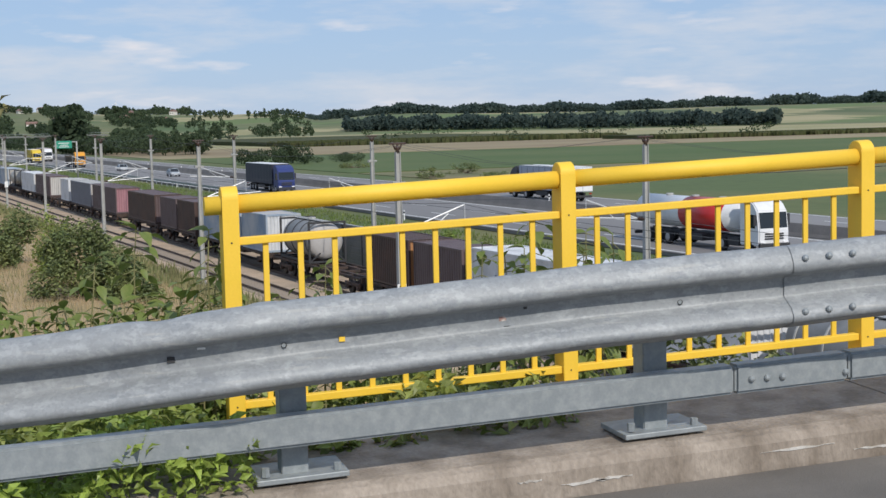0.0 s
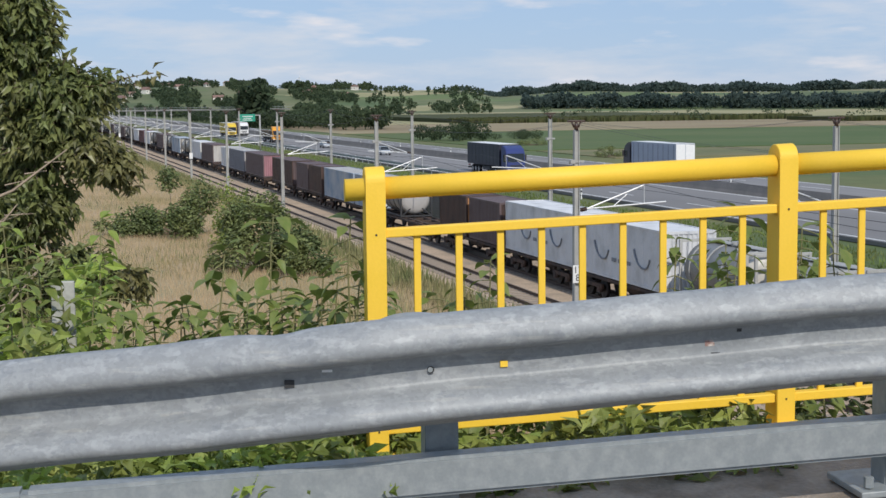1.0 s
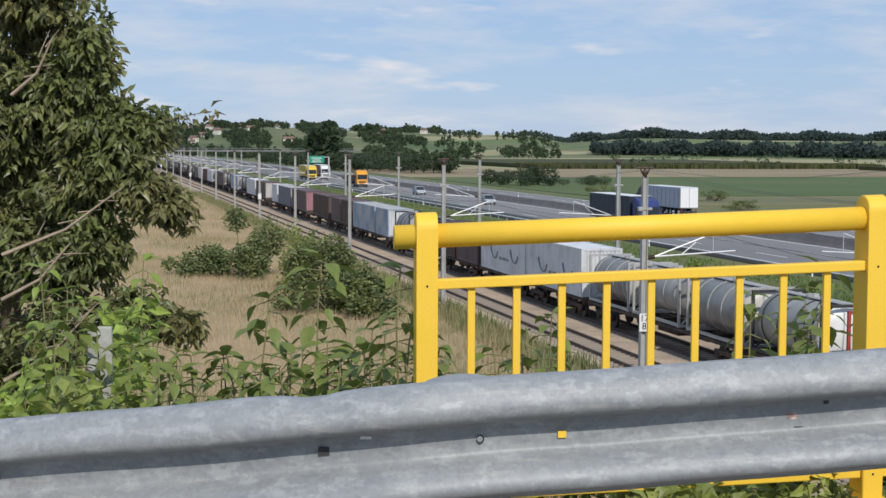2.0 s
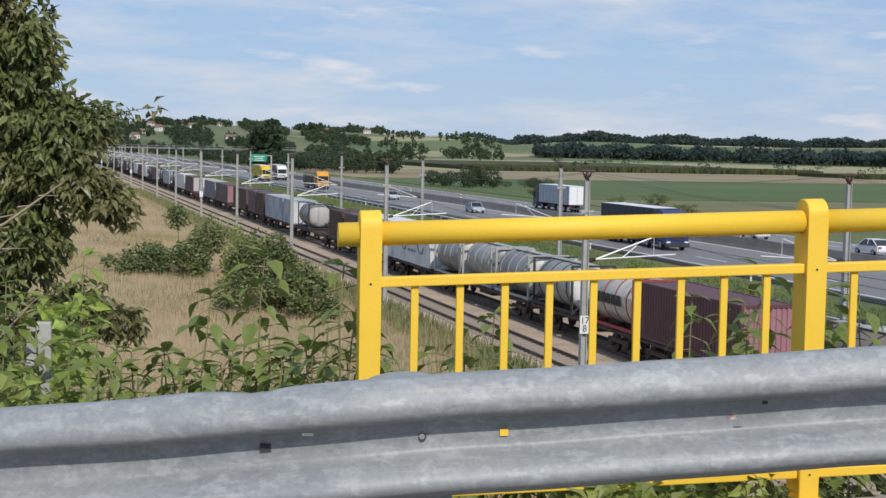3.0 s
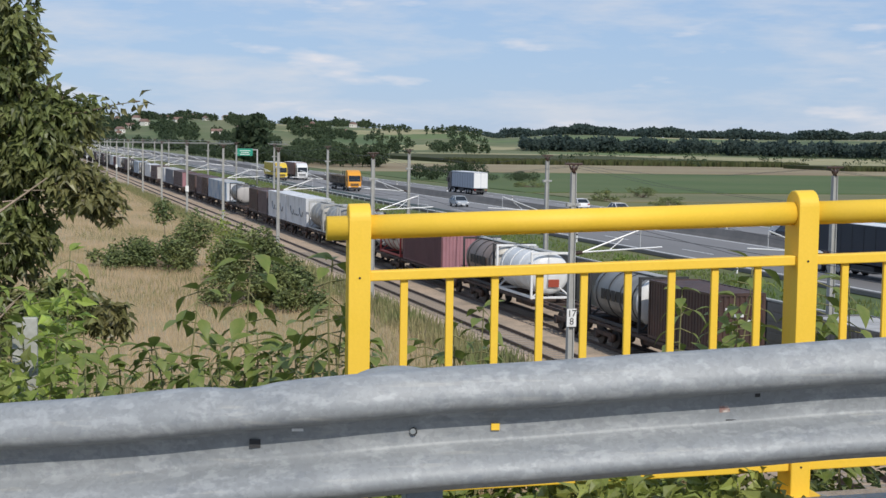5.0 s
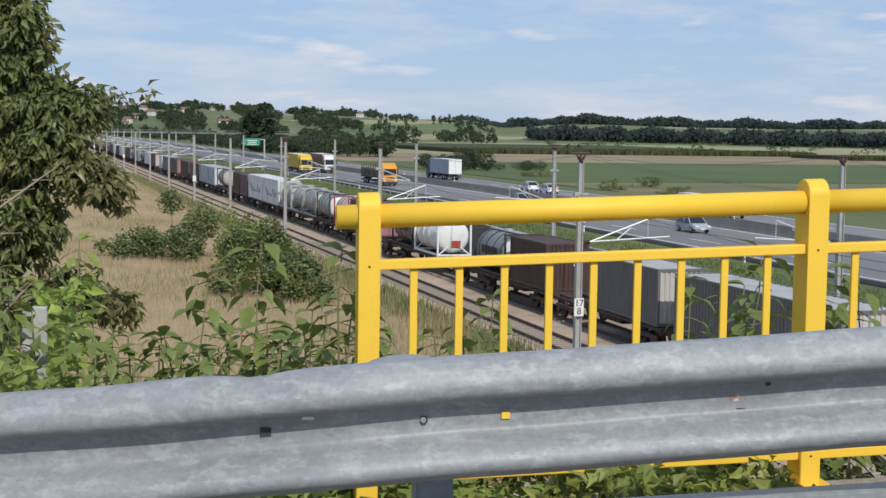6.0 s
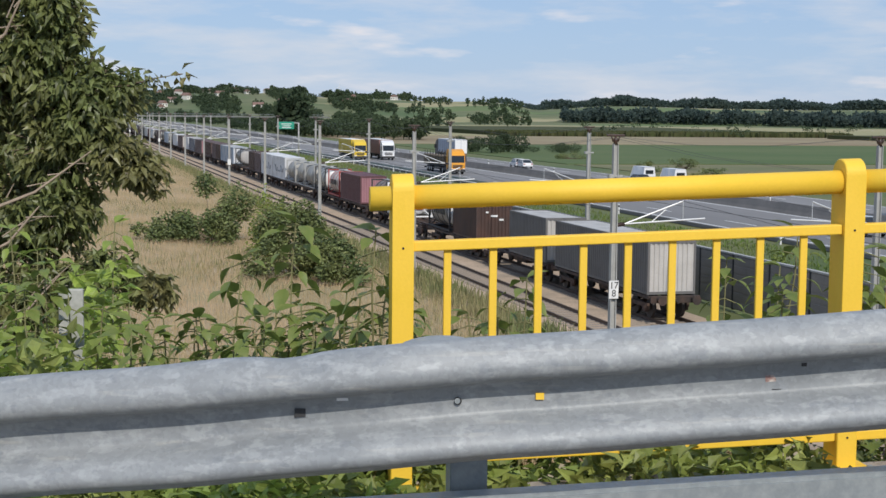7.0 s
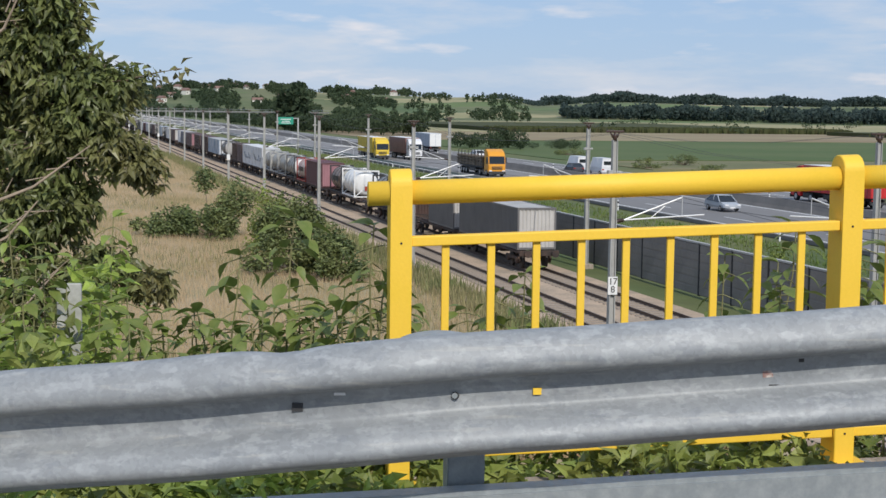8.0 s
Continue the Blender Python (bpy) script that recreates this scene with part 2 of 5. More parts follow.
# ---- mesh helpers ----
def finish(name, bm, material_, smooth=False):
    bmesh.ops.recalc_face_normals(bm, faces=bm.faces)
    me = bpy.data.meshes.new(name)
    bm.to_mesh(me)
    bm.free()
    for mt in (material_ if isinstance(material_, (list, tuple)) else [material_]):
        me.materials.append(mt)
    if smooth:
        for p in me.polygons:
            p.use_smooth = True
    return me


def part(name, bm, material_, parent=None, label="", smooth=False, at=None):
    ob = new(name, bm if isinstance(bm, bpy.types.Mesh) else finish(name, bm, material_, smooth))
    if parent is not None:
        ob.parent = parent
    if at is not None:
        ob.matrix_basis = at
    if label:
        tagged(ob, label)
    return ob


def thing(name, label, category, group="", kind="", at=None):
    ob = new(name)
    ob.empty_display_size = 0.2
    tagged(ob, label, category, group, kind)
    if at is not None:
        ob.matrix_basis = at
    return ob


def solid(name, bm, material_, label, category="", kind="", group="", at=None, smooth=False):
    ob = part(name, bm, material_, None, "", smooth, at)
    return tagged(ob, label, category, group, kind)


def box(bm, c, size, bevel=0.0, rot=None):
    r = bmesh.ops.create_cube(bm, size=1.0)
    vs = r["verts"]
    m = Matrix.Translation(c) @ (rot.to_4x4() if rot else Matrix()) @ Matrix.Diagonal((*size, 1))
    bmesh.ops.transform(bm, matrix=m, verts=vs)
    if bevel:
        es = list({e for v in vs for e in v.link_edges})
        bmesh.ops.bevel(bm, geom=es, offset=bevel, segments=2, affect="EDGES", profile=0.5)
    return bm


def rod(bm, a, b, r, r2=None, seg=10, caps=True):
    a, b = Vector(a), Vector(b)
    d = b - a
    m = Matrix.Translation((a + b) / 2) @ d.to_track_quat("Z", "Y").to_matrix().to_4x4()
    made = bmesh.ops.create_cone(bm, cap_ends=caps, segments=seg, radius1=r, radius2=r if r2 is None else r2, depth=d.length, matrix=m)
    for f in {f for v in made["verts"] for f in v.link_faces}:
        f.smooth = len(f.verts) == 4 and seg > 8
    return bm


def prism(bm, profile, axis, a, b, close=True):
    """A profile of (u, v) pairs swept from a to b along axis 'x' or 'y'; v is up."""
    rings = []
    for s in (a, b):
        rings.append([bm.verts.new((s, u, v) if axis == "x" else (u, s, v)) for u, v in profile])
    n = len(profile)
    for i in range(n if close else n - 1):
        bm.faces.new((rings[0][i], rings[0][(i + 1) % n], rings[1][(i + 1) % n], rings[1][i]))
    if close:
        bm.faces.new(rings[0])
        bm.faces.new(list(reversed(rings[1])))
    return bm


def raw(name, verts, faces, material_):
    me = bpy.data.meshes.new(name)
    me.from_pydata(verts, [], faces)
    me.materials.append(material_)
    me.update()
    return me


B = bmesh.new


# ---- the land ----
def smooth01(a, b, v):
    k = np.clip((v - a) / (b - a), 0, 1)
    return k * k * (3 - 2 * k)


AZ = (-60, -20, 0, 3, 5, 6.6, 8.4, 10.2, 12.4, 14.4, 16.0, 17.2, 18.2, 19.4, 21, 25, 29, 34, 60, 90)
RISE = (22, 22, 20, 20, 24, 26, 25, 20, 19, 16, 17, 14, 5, 8, 13, 10, 9, 12, 12, 12)


def land(x, y):
    """Height of the ground; x, y along TRACK's axes (arrays)."""
    x, y = np.asarray(x, float), np.asarray(y, float)
    z = np.full(np.broadcast(x, y).shape, GROUND_Z)
    z = z + 0.25 * np.sin(x * 0.21 + 1.3) * np.sin(y * 0.13) * smooth01(19, 14, x)
    dist, az = np.hypot(x, y), np.degrees(np.arctan2(x, np.maximum(y, 1)))
    rise = np.interp(az, AZ, RISE) - GROUND_Z
    z = z + rise * smooth01(1150, 2150, dist)
    z = z + 0.35 * smooth01(46, 49.5, x) * smooth01(88, 84, x)
    xw, yw = x * math.cos(PHI) - y * math.sin(PHI), x * math.sin(PHI) + y * math.cos(PHI)
    bank = -0.30 - 0.60 * np.maximum(yw - 1.1, 0) - 0.75 * np.maximum(xw - 3.2, 0) - 0.6 * np.maximum(-8.0 - yw, 0)
    bank = np.where(yw < 0.35, bank - 0.5, bank)
    return np.maximum(z, bank)


def spaced(parts):
    return np.unique(np.concatenate([np.linspace(a, b, n) for a, b, n in parts]))


def sheet(name, xs, ys, dz=0.0):
    gx, gy = np.meshgrid(xs, ys)
    gz = land(gx, gy) + dz
    verts = np.stack([gx, gy, gz], -1).reshape(-1, 3)
    nx, ny = len(xs), len(ys)
    i = (np.arange(ny - 1)[:, None] * nx + np.arange(nx - 1)).reshape(-1)
    return verts.tolist(), np.stack([i, i + 1, i + nx + 1, i + nx], -1).tolist()


gxs = spaced([(-4200, -200, 14), (-200, -30, 12), (-30, 24, 80), (24, 90, 40), (90, 700, 56), (700, 3600, 50)])
gys = spaced([(-1500, -40, 12), (-40, -10, 12), (-10, 24, 60), (24, 260, 90), (260, 1100, 30), (1100, 2300, 90), (2300, 4200, 20)])
gv, gf = sheet("ground", gxs, gys)
ground_me = raw("ground", gv, gf, M["dry_soil"])
ground_me.materials.append(M["meadow"])
ground_me.materials.append(M["far_land"])
for nm in ("hill_green", "stubble_field", "hill_pasture"):
    ground_me.materials.append(M[nm])
for p in ground_me.polygons:
    cx, cy, cz = p.center
    far = math.hypot(cx, cy)
    if far > 1080 and cy > 0:
        cell = (math.floor((cx * 0.83 + cy * 0.56) / 240), math.floor((cy * 0.83 - cx * 0.56) / 105))
        p.material_index = (2, 5, 3, 5, 2, 4, 5)[(cell[0] * 7 + cell[1] * 13 + cell[0] * cell[1] * 5) % 7]
        p.use_smooth = True
        continue
    p.material_index = 2 if far > 1000 else (0 if (cx < 20.5 and cy < 420) else 1)
    p.use_smooth = True
ground = tagged(new("ground", ground_me), "dry grassland, meadows and farmland rolling to low hills", kind="structure")
ground.matrix_basis = TRACK


def field(name, x0, x1, y0, y1, material_, label, height=0.12):
    bm = B()
    box(bm, ((x0 + x1) / 2, (y0 + y1) / 2, GROUND_Z + height / 2), (x1 - x0, y1 - y0, height))
    return solid(name, bm, material_, label, kind="structure", at=TRACK)


mat("rough_field", (0.19, 0.165, 0.075), 0.95, vary=0.2, scale=0.05, grain=0.6, bump=0.0, other=(0.13, 0.14, 0.055))
field("field_rough", 96, 460, 226, 266, M["rough_field"], "rough olive-brown grassland beside the motorway")
field("field_green", 96, 560, 270, 440, M["green_field"], "dark green beet field beyond the motorway")
field("field_ploughed", 96, 640, 444, 596, M["ploughed_field"], "brown harvested strip of farmland")
field("field_maize", 186, 352, 602, 850, M["corn"], "tall dark maize field in the plain", 1.9)
field("field_maize", 322, 640, 520, 572, M["corn"], "dark strip of maize beside the harvested land", 1.7)
field("field_stubble", 120, 184, 602, 850, M["stubble_field"], "pale stubble field in the plain")
field("field_stubble", 356, 760, 602, 850, M["stubble_field"], "pale stubble field beyond the maize")
field("field_tan", 150, 900, 856, 1130, M["stubble_field"], "pale harvested field before the woods")


def corn_block(x0, x1, y0, y1, count, seed, tall=2.4):
    rnd = np.random.default_rng(seed)
    v, f = [], []
    for _ in range(count):
        x, y, h, a = rnd.uniform(x0, x1), rnd.uniform(y0, y1), rnd.uniform(0.75, 1.1) * tall, rnd.uniform(0, 3.14)
        w = rnd.uniform(0.5, 1.3)
        k = len(v)
        dx, dy = math.cos(a) * w, math.sin(a) * w
        v += [(x - dx, y - dy, GROUND_Z), (x + dx, y + dy, GROUND_Z), (x + dx * 0.5, y + dy * 0.5, GROUND_Z + h), (x - dx * 0.6, y - dy * 0.6, GROUND_Z + h * 0.93)]
        f.append((k, k + 1, k + 2, k + 3))
    ob = tagged(new("corn_field", raw("corn_field", v, f, M["corn"])), "standing maize rows, dark green with brownish tops", "maize", kind="stuff")
    ob.matrix_basis = TRACK
    return ob


corn_block(186, 352, 599, 640, 4200, 3, 2.3)
corn_block(322, 640, 518, 540, 4600, 4, 2.1)


# ---- motorway ----
def strip(name, x0, x1, y0, y1, z, material_, label="", parent=None, thick=0.3):
    bm = B()
    box(bm, ((x0 + x1) / 2, (y0 + y1) / 2, z - thick / 2), (x1 - x0, y1 - y0, thick))
    if parent is not None:
        return part(name, bm, material_, parent, label)
    return solid(name, bm, material_, label, kind="structure", at=TRACK)


road_near = strip("road", 52.2, 66.2, -60, 1500, ROAD_Z, M["motorway_asphalt"], "grey motorway carriageway with white lane markings")
road_far = strip("road", 68.2, 82.2, -60, 1500, ROAD_Z, M["motorway_asphalt"], "grey motorway carriageway beyond the central barrier")
for road, edges, lanes in ((road_near, (52.7, 65.6), (56.2, 60.6)), (road_far, (68.8, 81.7), (73.4, 77.8))):
    for x in edges:
        strip("edge_line", x - 0.12, x + 0.12, -60, 1500, ROAD_Z + 0.012, M["road_paint"], parent=road, thick=0.01)
    for x in lanes:
        bm = B()
        box(bm, (0, 0, 0), (0.18, 6.0, 0.01))
        me = finish("lane_dash", bm, M["road_paint"])
        for k in range(34):
            part("lane_dash", me, None, road, at=pose(x, 40 + 18 * k, ROAD_Z + 0.010))
bm = B()
prism(bm, [(66.75, ROAD_Z - 0.1), (67.65, ROAD_Z - 0.1), (67.5, ROAD_Z + 0.25), (67.32, ROAD_Z + 0.95), (67.08, ROAD_Z + 0.95), (66.9, ROAD_Z + 0.25)], "y", -60, 1400)
solid("central_barrier", bm, M["noise_wall"], "dark concrete barrier between the carriageways", "barrier", "structure", at=TRACK)
bm = B()
prism(bm, [(50.5, ROAD_Z + 0.45), (50.56, ROAD_Z + 0.45), (50.6, ROAD_Z + 0.6), (50.56, ROAD_Z + 0.75), (50.5, ROAD_Z + 0.75)], "y", 150, 900)
verge_rail = solid("roadside_guard_rail", bm, M["galvanised"], "grey steel guard rail beside the motorway verge", "guard rail", at=TRACK)
bm = B()
box(bm, (0, 0, 0), (0.1, 0.12, 0.8))
rail_post = finish("post", bm, M["galvanised"])
for k in range(60):
    part("post", rail_post, None, verge_rail, at=pose(50.7, 152 + k * 4.0, ROAD_Z + 0.22))
bm = B()
box(bm, (0, 0, 0.5), (0.12, 0.12, 1.0), 0.02)
bm2 = B()
box(bm2, (0, 0, 0.78), (0.125, 0.125, 0.18))
marker_a, marker_b = finish("post", bm, M["plate_white"]), finish("band", bm2, M["black_paint"])
for k in range(12):
    for x in (51.2, 67.2):
        mk = thing("marker_post", "white roadside marker post with a black band", "marker post", "marker posts along the motorway", at=TRACK @ pose(x, 62 + 33 * k, ROAD_Z - 0.3 if x < 60 else ROAD_Z + 0.6))
        part("post", marker_a, None, mk)
        part("band", marker_b, None, mk)

# green overhead direction sign on its arm
gantry = thing("motorway_sign", "green motorway direction sign on a cantilever pole", "road sign", at=TRACK @ pose(47.4, 300, 0))
bm = B()
rod(bm, (0, 0, GROUND_Z), (0, 0, -1.2), 0.2, 0.15)
part("pole", bm, M["mast_grey"], gantry)
bm = B()
rod(bm, (0, 0, -1.3), (-2.2, 0, -1.3), 0.12)
part("arm", bm, M["mast_grey"], gantry)
bm = B()
box(bm, (-2.6, -0.2, -1.8), (3.2, 0.12, 1.5), 0.03)
panel = part("panel", bm, M["sign_green"], gantry)
bm = B()
for dz, w in ((0.3, 2.2), (-0.1, 1.6), (-0.45, 2.0)):
    box(bm, (-2.6, -0.275, -1.8 + dz), (w, 0.02, 0.14))
part("lettering", bm, M["plate_white"], panel)

# ---- railway ----
bm = B()
prism(bm, [(20.4, GROUND_Z - 0.3), (29.9, GROUND_Z - 0.3), (29.4, RAIL_Z - 0.19), (20.9, RAIL_Z - 0.19)], "y", -60, 1200)
trackbed = solid("trackbed", bm, M["ballast"], "grey-brown railway ballast bed of two tracks", kind="structure", at=TRACK)
RAILP = [(-0.07, -0.16), (0.07, -0.16), (0.02, -0.13), (0.02, -0.045), (0.036, -0.035), (0.036, 0.0), (-0.036, 0.0), (-0.036, -0.035), (-0.02, -0.045), (-0.02, -0.13)]
for cx in TRACK_X:
    tr = thing("railway_track", "rusty steel rails on concrete sleepers in ballast", "railway track", "two railway tracks", at=TRACK)
    for side in (-0.7525, 0.7525):
        bm = B()
        prism(bm, [(cx + side + u, RAIL_Z + v) for u, v in RAILP], "y", -60, 1200)
        part("rail", bm, M["rail_steel"], tr)
    bm = B()
    box(bm, (0, 0, -0.03), (2.5, 0.26, 0.16), 0.02)
    sl = finish("sleeper", bm, M["sleeper"])
    for k in range(150):
        part("sleeper", sl, None, tr, at=pose(cx, 28 + 0.62 * k, RAIL_Z - 0.2))

# noise wall with its panels and posts
wall = thing("noise_wall", "dark grey noise barrier with a pale capping", "noise barrier", kind="structure", at=TRACK)
bm = B()
box(bm, (0, 0, 0), (0.14, 3.86, 2.75), 0.02)
for k in range(6):
    box(bm, (-0.075, 0, -1.15 + 0.46 * k), (0.03, 3.8, 0.36), 0.008)
wp = finish("panel", bm, M["noise_wall"])
bm = B()
box(bm, (0, 0, 0), (0.22, 0.14, 2.9), 0.02)
wpost = finish("post", bm, M["chassis"])
bm = B()
box(bm, (0, 0, 0), (0.22, 3.99, 0.1), 0.015)
wcap = finish("capping", bm, M["noise_cap"])
for k in range(75):
    y = 20 + 4.0 * k
    part("panel", wp, None, wall, at=pose(32.4, y + 2, RAIL_Z + 1.17))
    part("post", wpost, None, wall, at=pose(32.4, y, RAIL_Z + 1.2))
    part("capping", wcap, None, wall, at=pose(32.4, y + 2, RAIL_Z + 2.61))


# catenary masts
def catenary_mast(side, numbered=False):
    """side 1: arms reach towards +x."""
    m = thing("catenary_mast", "grey railway catenary mast with tubular arms and insulators", "catenary mast", "catenary masts along the railway")
    bm = B()
    section = [(-1, -1), (1, -1), (1, -0.7), (0.25, -0.7), (0.25, 0.7), (1, 0.7), (1, 1), (-1, 1), (-1, 0.7), (-0.25, 0.7), (-0.25, -0.7), (-1, -0.7)]
    rings = [[bm.verts.new((v * w, u * w, z)) for u, v in section] for z, w in ((GROUND_Z - 0.2, 0.135), (-5.0, 0.125), (0.12, 0.10))]
    for ra, rb in zip(rings, rings[1:]):
        for i in range(12):
            bm.faces.new((ra[i], ra[(i + 1) % 12], rb[(i + 1) % 12], rb[i]))
    bm.faces.new(rings[-1])
    part("post", bm, M["mast_grey"], m)
    bm = B()
    box(bm, (0, 0, GROUND_Z + 0.05), (0.8, 0.8, 0.5), 0.04)
    part("foundation", bm, M["concrete"], m)
    bm = B()
    rod(bm, (0, 0, 0.1), (0, 0, 0.44), 0.09, 0.05)
    box(bm, (0, 0, 0.46), (0.74, 0.12, 0.08), 0.02)
    for dx in (-0.2, 0.2):
        rod(bm, (dx * 0.4, 0, 0.22), (dx, 0, 0.45), 0.05, 0.03)
    part("top_insulator", bm, M["insulator"], m)
    bm = B()
    box(bm, (0, -0.02, -1.15), (0.62, 0.1, 0.1), 0.02)
    box(bm, (-0.2, -0.05, -1.15), (0.2, 0.2, 0.16), 0.02)
    part("bracket", bm, M["mast_grey"], m)
    root = Vector((side * 0.45, 0, -3.05))
    for a, b, r in ((root, (side * 3.9, 0, -2.86), 0.035), (root, (side * 2.95, 0, -2.15), 0.035), ((side * 1.6, 0, -2.98), (side * 2.2, 0, -2.5), 0.022), ((side * 2.95, 0, -2.15), (side * 2.95, 0, -2.9), 0.015)):
        bm = B()
        rod(bm, a, b, r, seg=8)
        part("cantilever_arm", bm, M["arm_metal"], m)
    bm = B()
    rod(bm, (side * 0.12, 0, -3.1), root, 0.05, seg=8)
    for k in range(5):
        p = Vector((side * 0.14, 0, -3.09)).lerp(root, 0.15 + 0.17 * k)
        rod(bm, p, p + Vector((side * 0.03, 0, 0.004)), 0.085, seg=10)
    part("arm_insulator", bm, M["insulator"], m)
    if numbered:
        bm = B()
        box(bm, (-0.02, -0.19, -5.65), (0.40, 0.02, 0.72), 0.01)
        box(bm, (-0.02, -0.165, -5.65), (0.1, 0.04, 0.3))
        plate = part("number_plate", bm, M["plate_white"], m, "white kilometre plate with black digits")
        for txt, z in (("17", -5.60), ("8", -5.92)):
            cu = bpy.data.curves.new("numeral", "FONT")
            cu.body, cu.size, cu.align_x, cu.extrude = txt, 0.38, "CENTER", 0.004
            cu.materials.append(M["black_paint"])
            ob = new("numeral", cu)
            ob.parent = plate
            ob.matrix_basis = pose(-0.02, -0.206, z, 90, 0, 0)
    return m


MAST_Y0, MAST_D = 49.8, 34.0
first = catenary_mast(1, True)
first.matrix_basis = TRACK @ pose(20.21, MAST_Y0, 0)
near_mast, far_mast = catenary_mast(1), catenary_mast(-1)
near_mast.matrix_basis = TRACK @ pose(20.21, MAST_Y0 + MAST_D, 0)
far_mast.matrix_basis = TRACK @ pose(31.3, MAST_Y0 - 1.0, 0)
for k in range(0, 22):
    if k > 1:
        copy_thing(near_mast, TRACK @ pose(20.21, MAST_Y0 + MAST_D * k, 0))
    if k > 0:
        copy_thing(far_mast, TRACK @ pose(31.3, MAST_Y0 - 1.0 + MAST_D * k, 0))
for k in (4, 8, 12):
    bm = B()
    box(bm, (0, 0, 0), (0.42, 0.03, 0.75), 0.01)
    solid("kilometre_plate", bm, M["plate_white"], "white kilometre plate on a catenary mast", "sign plate", at=TRACK @ pose(20.19, MAST_Y0 + MAST_D * k - 0.2, -5.4))


def wire(name, x, zs, label, r=0.008, y0=-40, y1=760):
    """One wire that hangs between the masts; zs: height at the mast and at midspan."""
    k = int((y0 - MAST_Y0) // MAST_D)
    pts = []
    while MAST_Y0 + k * MAST_D < y1:
        for q in range(4):
            u = q / 4
            pts.append((x, MAST_Y0 + (k + u) * MAST_D, zs[0] + (zs[1] - zs[0]) * 4 * u * (1 - u), 1.0))
        k += 1
    cu = bpy.data.curves.new(name, "CURVE")
    cu.dimensions, cu.bevel_depth, cu.bevel_resolution = "3D", r, 1
    line = cu.splines.new("POLY")
    line.points.add(len(pts) - 1)
    for p, co in zip(line.points, pts):
        p.co = co
    cu.materials.append(M["wire"])
    tagged(new(name, cu), label, "overhead wire").matrix_basis = TRACK


for cx in TRACK_X:
    wire("contact_wire", cx, (-2.95, -2.95), "thin dark contact wire above the track", 0.012)
    wire("catenary_wire", cx, (-2.1, -2.6), "thin dark catenary wire above the track", 0.010)
for x in (20.0, 20.45, 31.1, 31.5):
    wire("feeder_wire", x, (0.38, -0.3), "thin dark feeder wire over the mast tops", 0.006)


# ---- the train ----
SPEED, TAIL = 20.24, 79.9
moving = []


def ride(ob, s):
    """s: metres ahead of the train's tail."""
    moving.append((ob, TRACK_X[1], TAIL + s - 8 * SPEED, RAIL_Z, SPEED))


def shared(key, make, store={}):
    if key not in store:
        store[key] = make()
    return store[key]


def wheel_mesh():
    bm = B()
    rod(bm, (-0.07, 0, 0), (0.07, 0, 0), 0.46, seg=20)
    rod(bm, (-0.1, 0, 0), (-0.07, 0, 0), 0.49, seg=20)
    rod(bm, (0.07, 0, 0), (0.16, 0, 0), 0.12, seg=12)
    return finish("wheel", bm, M["wheel_steel"], False)


def bogie_mesh():
    bm = B()
    for sx in (-1, 1):
        box(bm, (sx * 1.02, 0, 0.62), (0.14, 2.5, 0.22), 0.03)
        for sy in (-0.9, 0.9):
            box(bm, (sx * 1.02, sy, 0.48), (0.22, 0.34, 0.34), 0.04)
            rod(bm, (sx * 1.02, sy - 0.22, 0.42), (sx * 1.02, sy - 0.22, 0.7), 0.07, seg=8)
            rod(bm, (sx * 1.02, sy + 0.22, 0.42), (sx * 1.02, sy + 0.22, 0.7), 0.07, seg=8)
    box(bm, (0, 0, 0.68), (2.0, 0.5, 0.2), 0.03)
    return finish("bogie_frame", bm, M["wagon_dark"])


def flat_wagon(s, length):
    w = thing("container_wagon", "dark rusty flat container wagon on two bogies", "railway wagon", "wagons of the goods train")
    bm = B()
    for sx in (-0.62, 0.62):
        box(bm, (sx, length / 2, 0.98), (0.16, length - 0.5, 0.30), 0.02)
    for k in range(int(length // 2.2)):
        box(bm, (0, 1.0 + 2.2 * k, 1.02), (2.3, 0.14, 0.16), 0.01)
    for sx in (-1.2, 1.2):
        box(bm, (sx, length / 2, 1.06), (0.1, length - 1.0, 0.14), 0.01)
    box(bm, (0, length / 2, 0.72), (1.2, 2.6, 0.3), 0.04)
    rod(bm, (0.3, length / 2 - 3, 0.68), (0.3, length / 2 - 1.6, 0.68), 0.22, seg=12)
    part("frame", bm, M["wagon_dark"], w)
    for yy, nm in ((0.3, 1), (length - 0.3, -1)):
        bm = B()
        box(bm, (0, yy, 1.0), (2.5, 0.16, 0.34), 0.02)
        for sx in (-0.87, 0.87):
            rod(bm, (sx, yy, 1.0), (sx, yy - nm * 0.55, 1.0), 0.1, seg=10)
            rod(bm, (sx, yy - nm * 0.55, 1.0), (sx, yy - nm * 0.6, 1.0), 0.22, seg=14)
        rod(bm, (0, yy, 0.95), (0, yy - nm * 0.4, 0.9), 0.06, seg=8)
        part("buffer_beam", bm, M["wagon_dark"], w)
    for yy in (2.3, length - 2.3):
        bg = part("bogie", shared("bogie", bogie_mesh), None, w, at=pose(0, yy, 0))
        for sx in (-0.76, 0.76):
            for sy in (-0.9, 0.9):
                part("wheel", shared("wheel", wheel_mesh), None, bg, at=pose(sx, sy, 0.46, 0, 0, 0 if sx > 0 else 180))
    ride(w, s)
    return w


DECK = 1.17


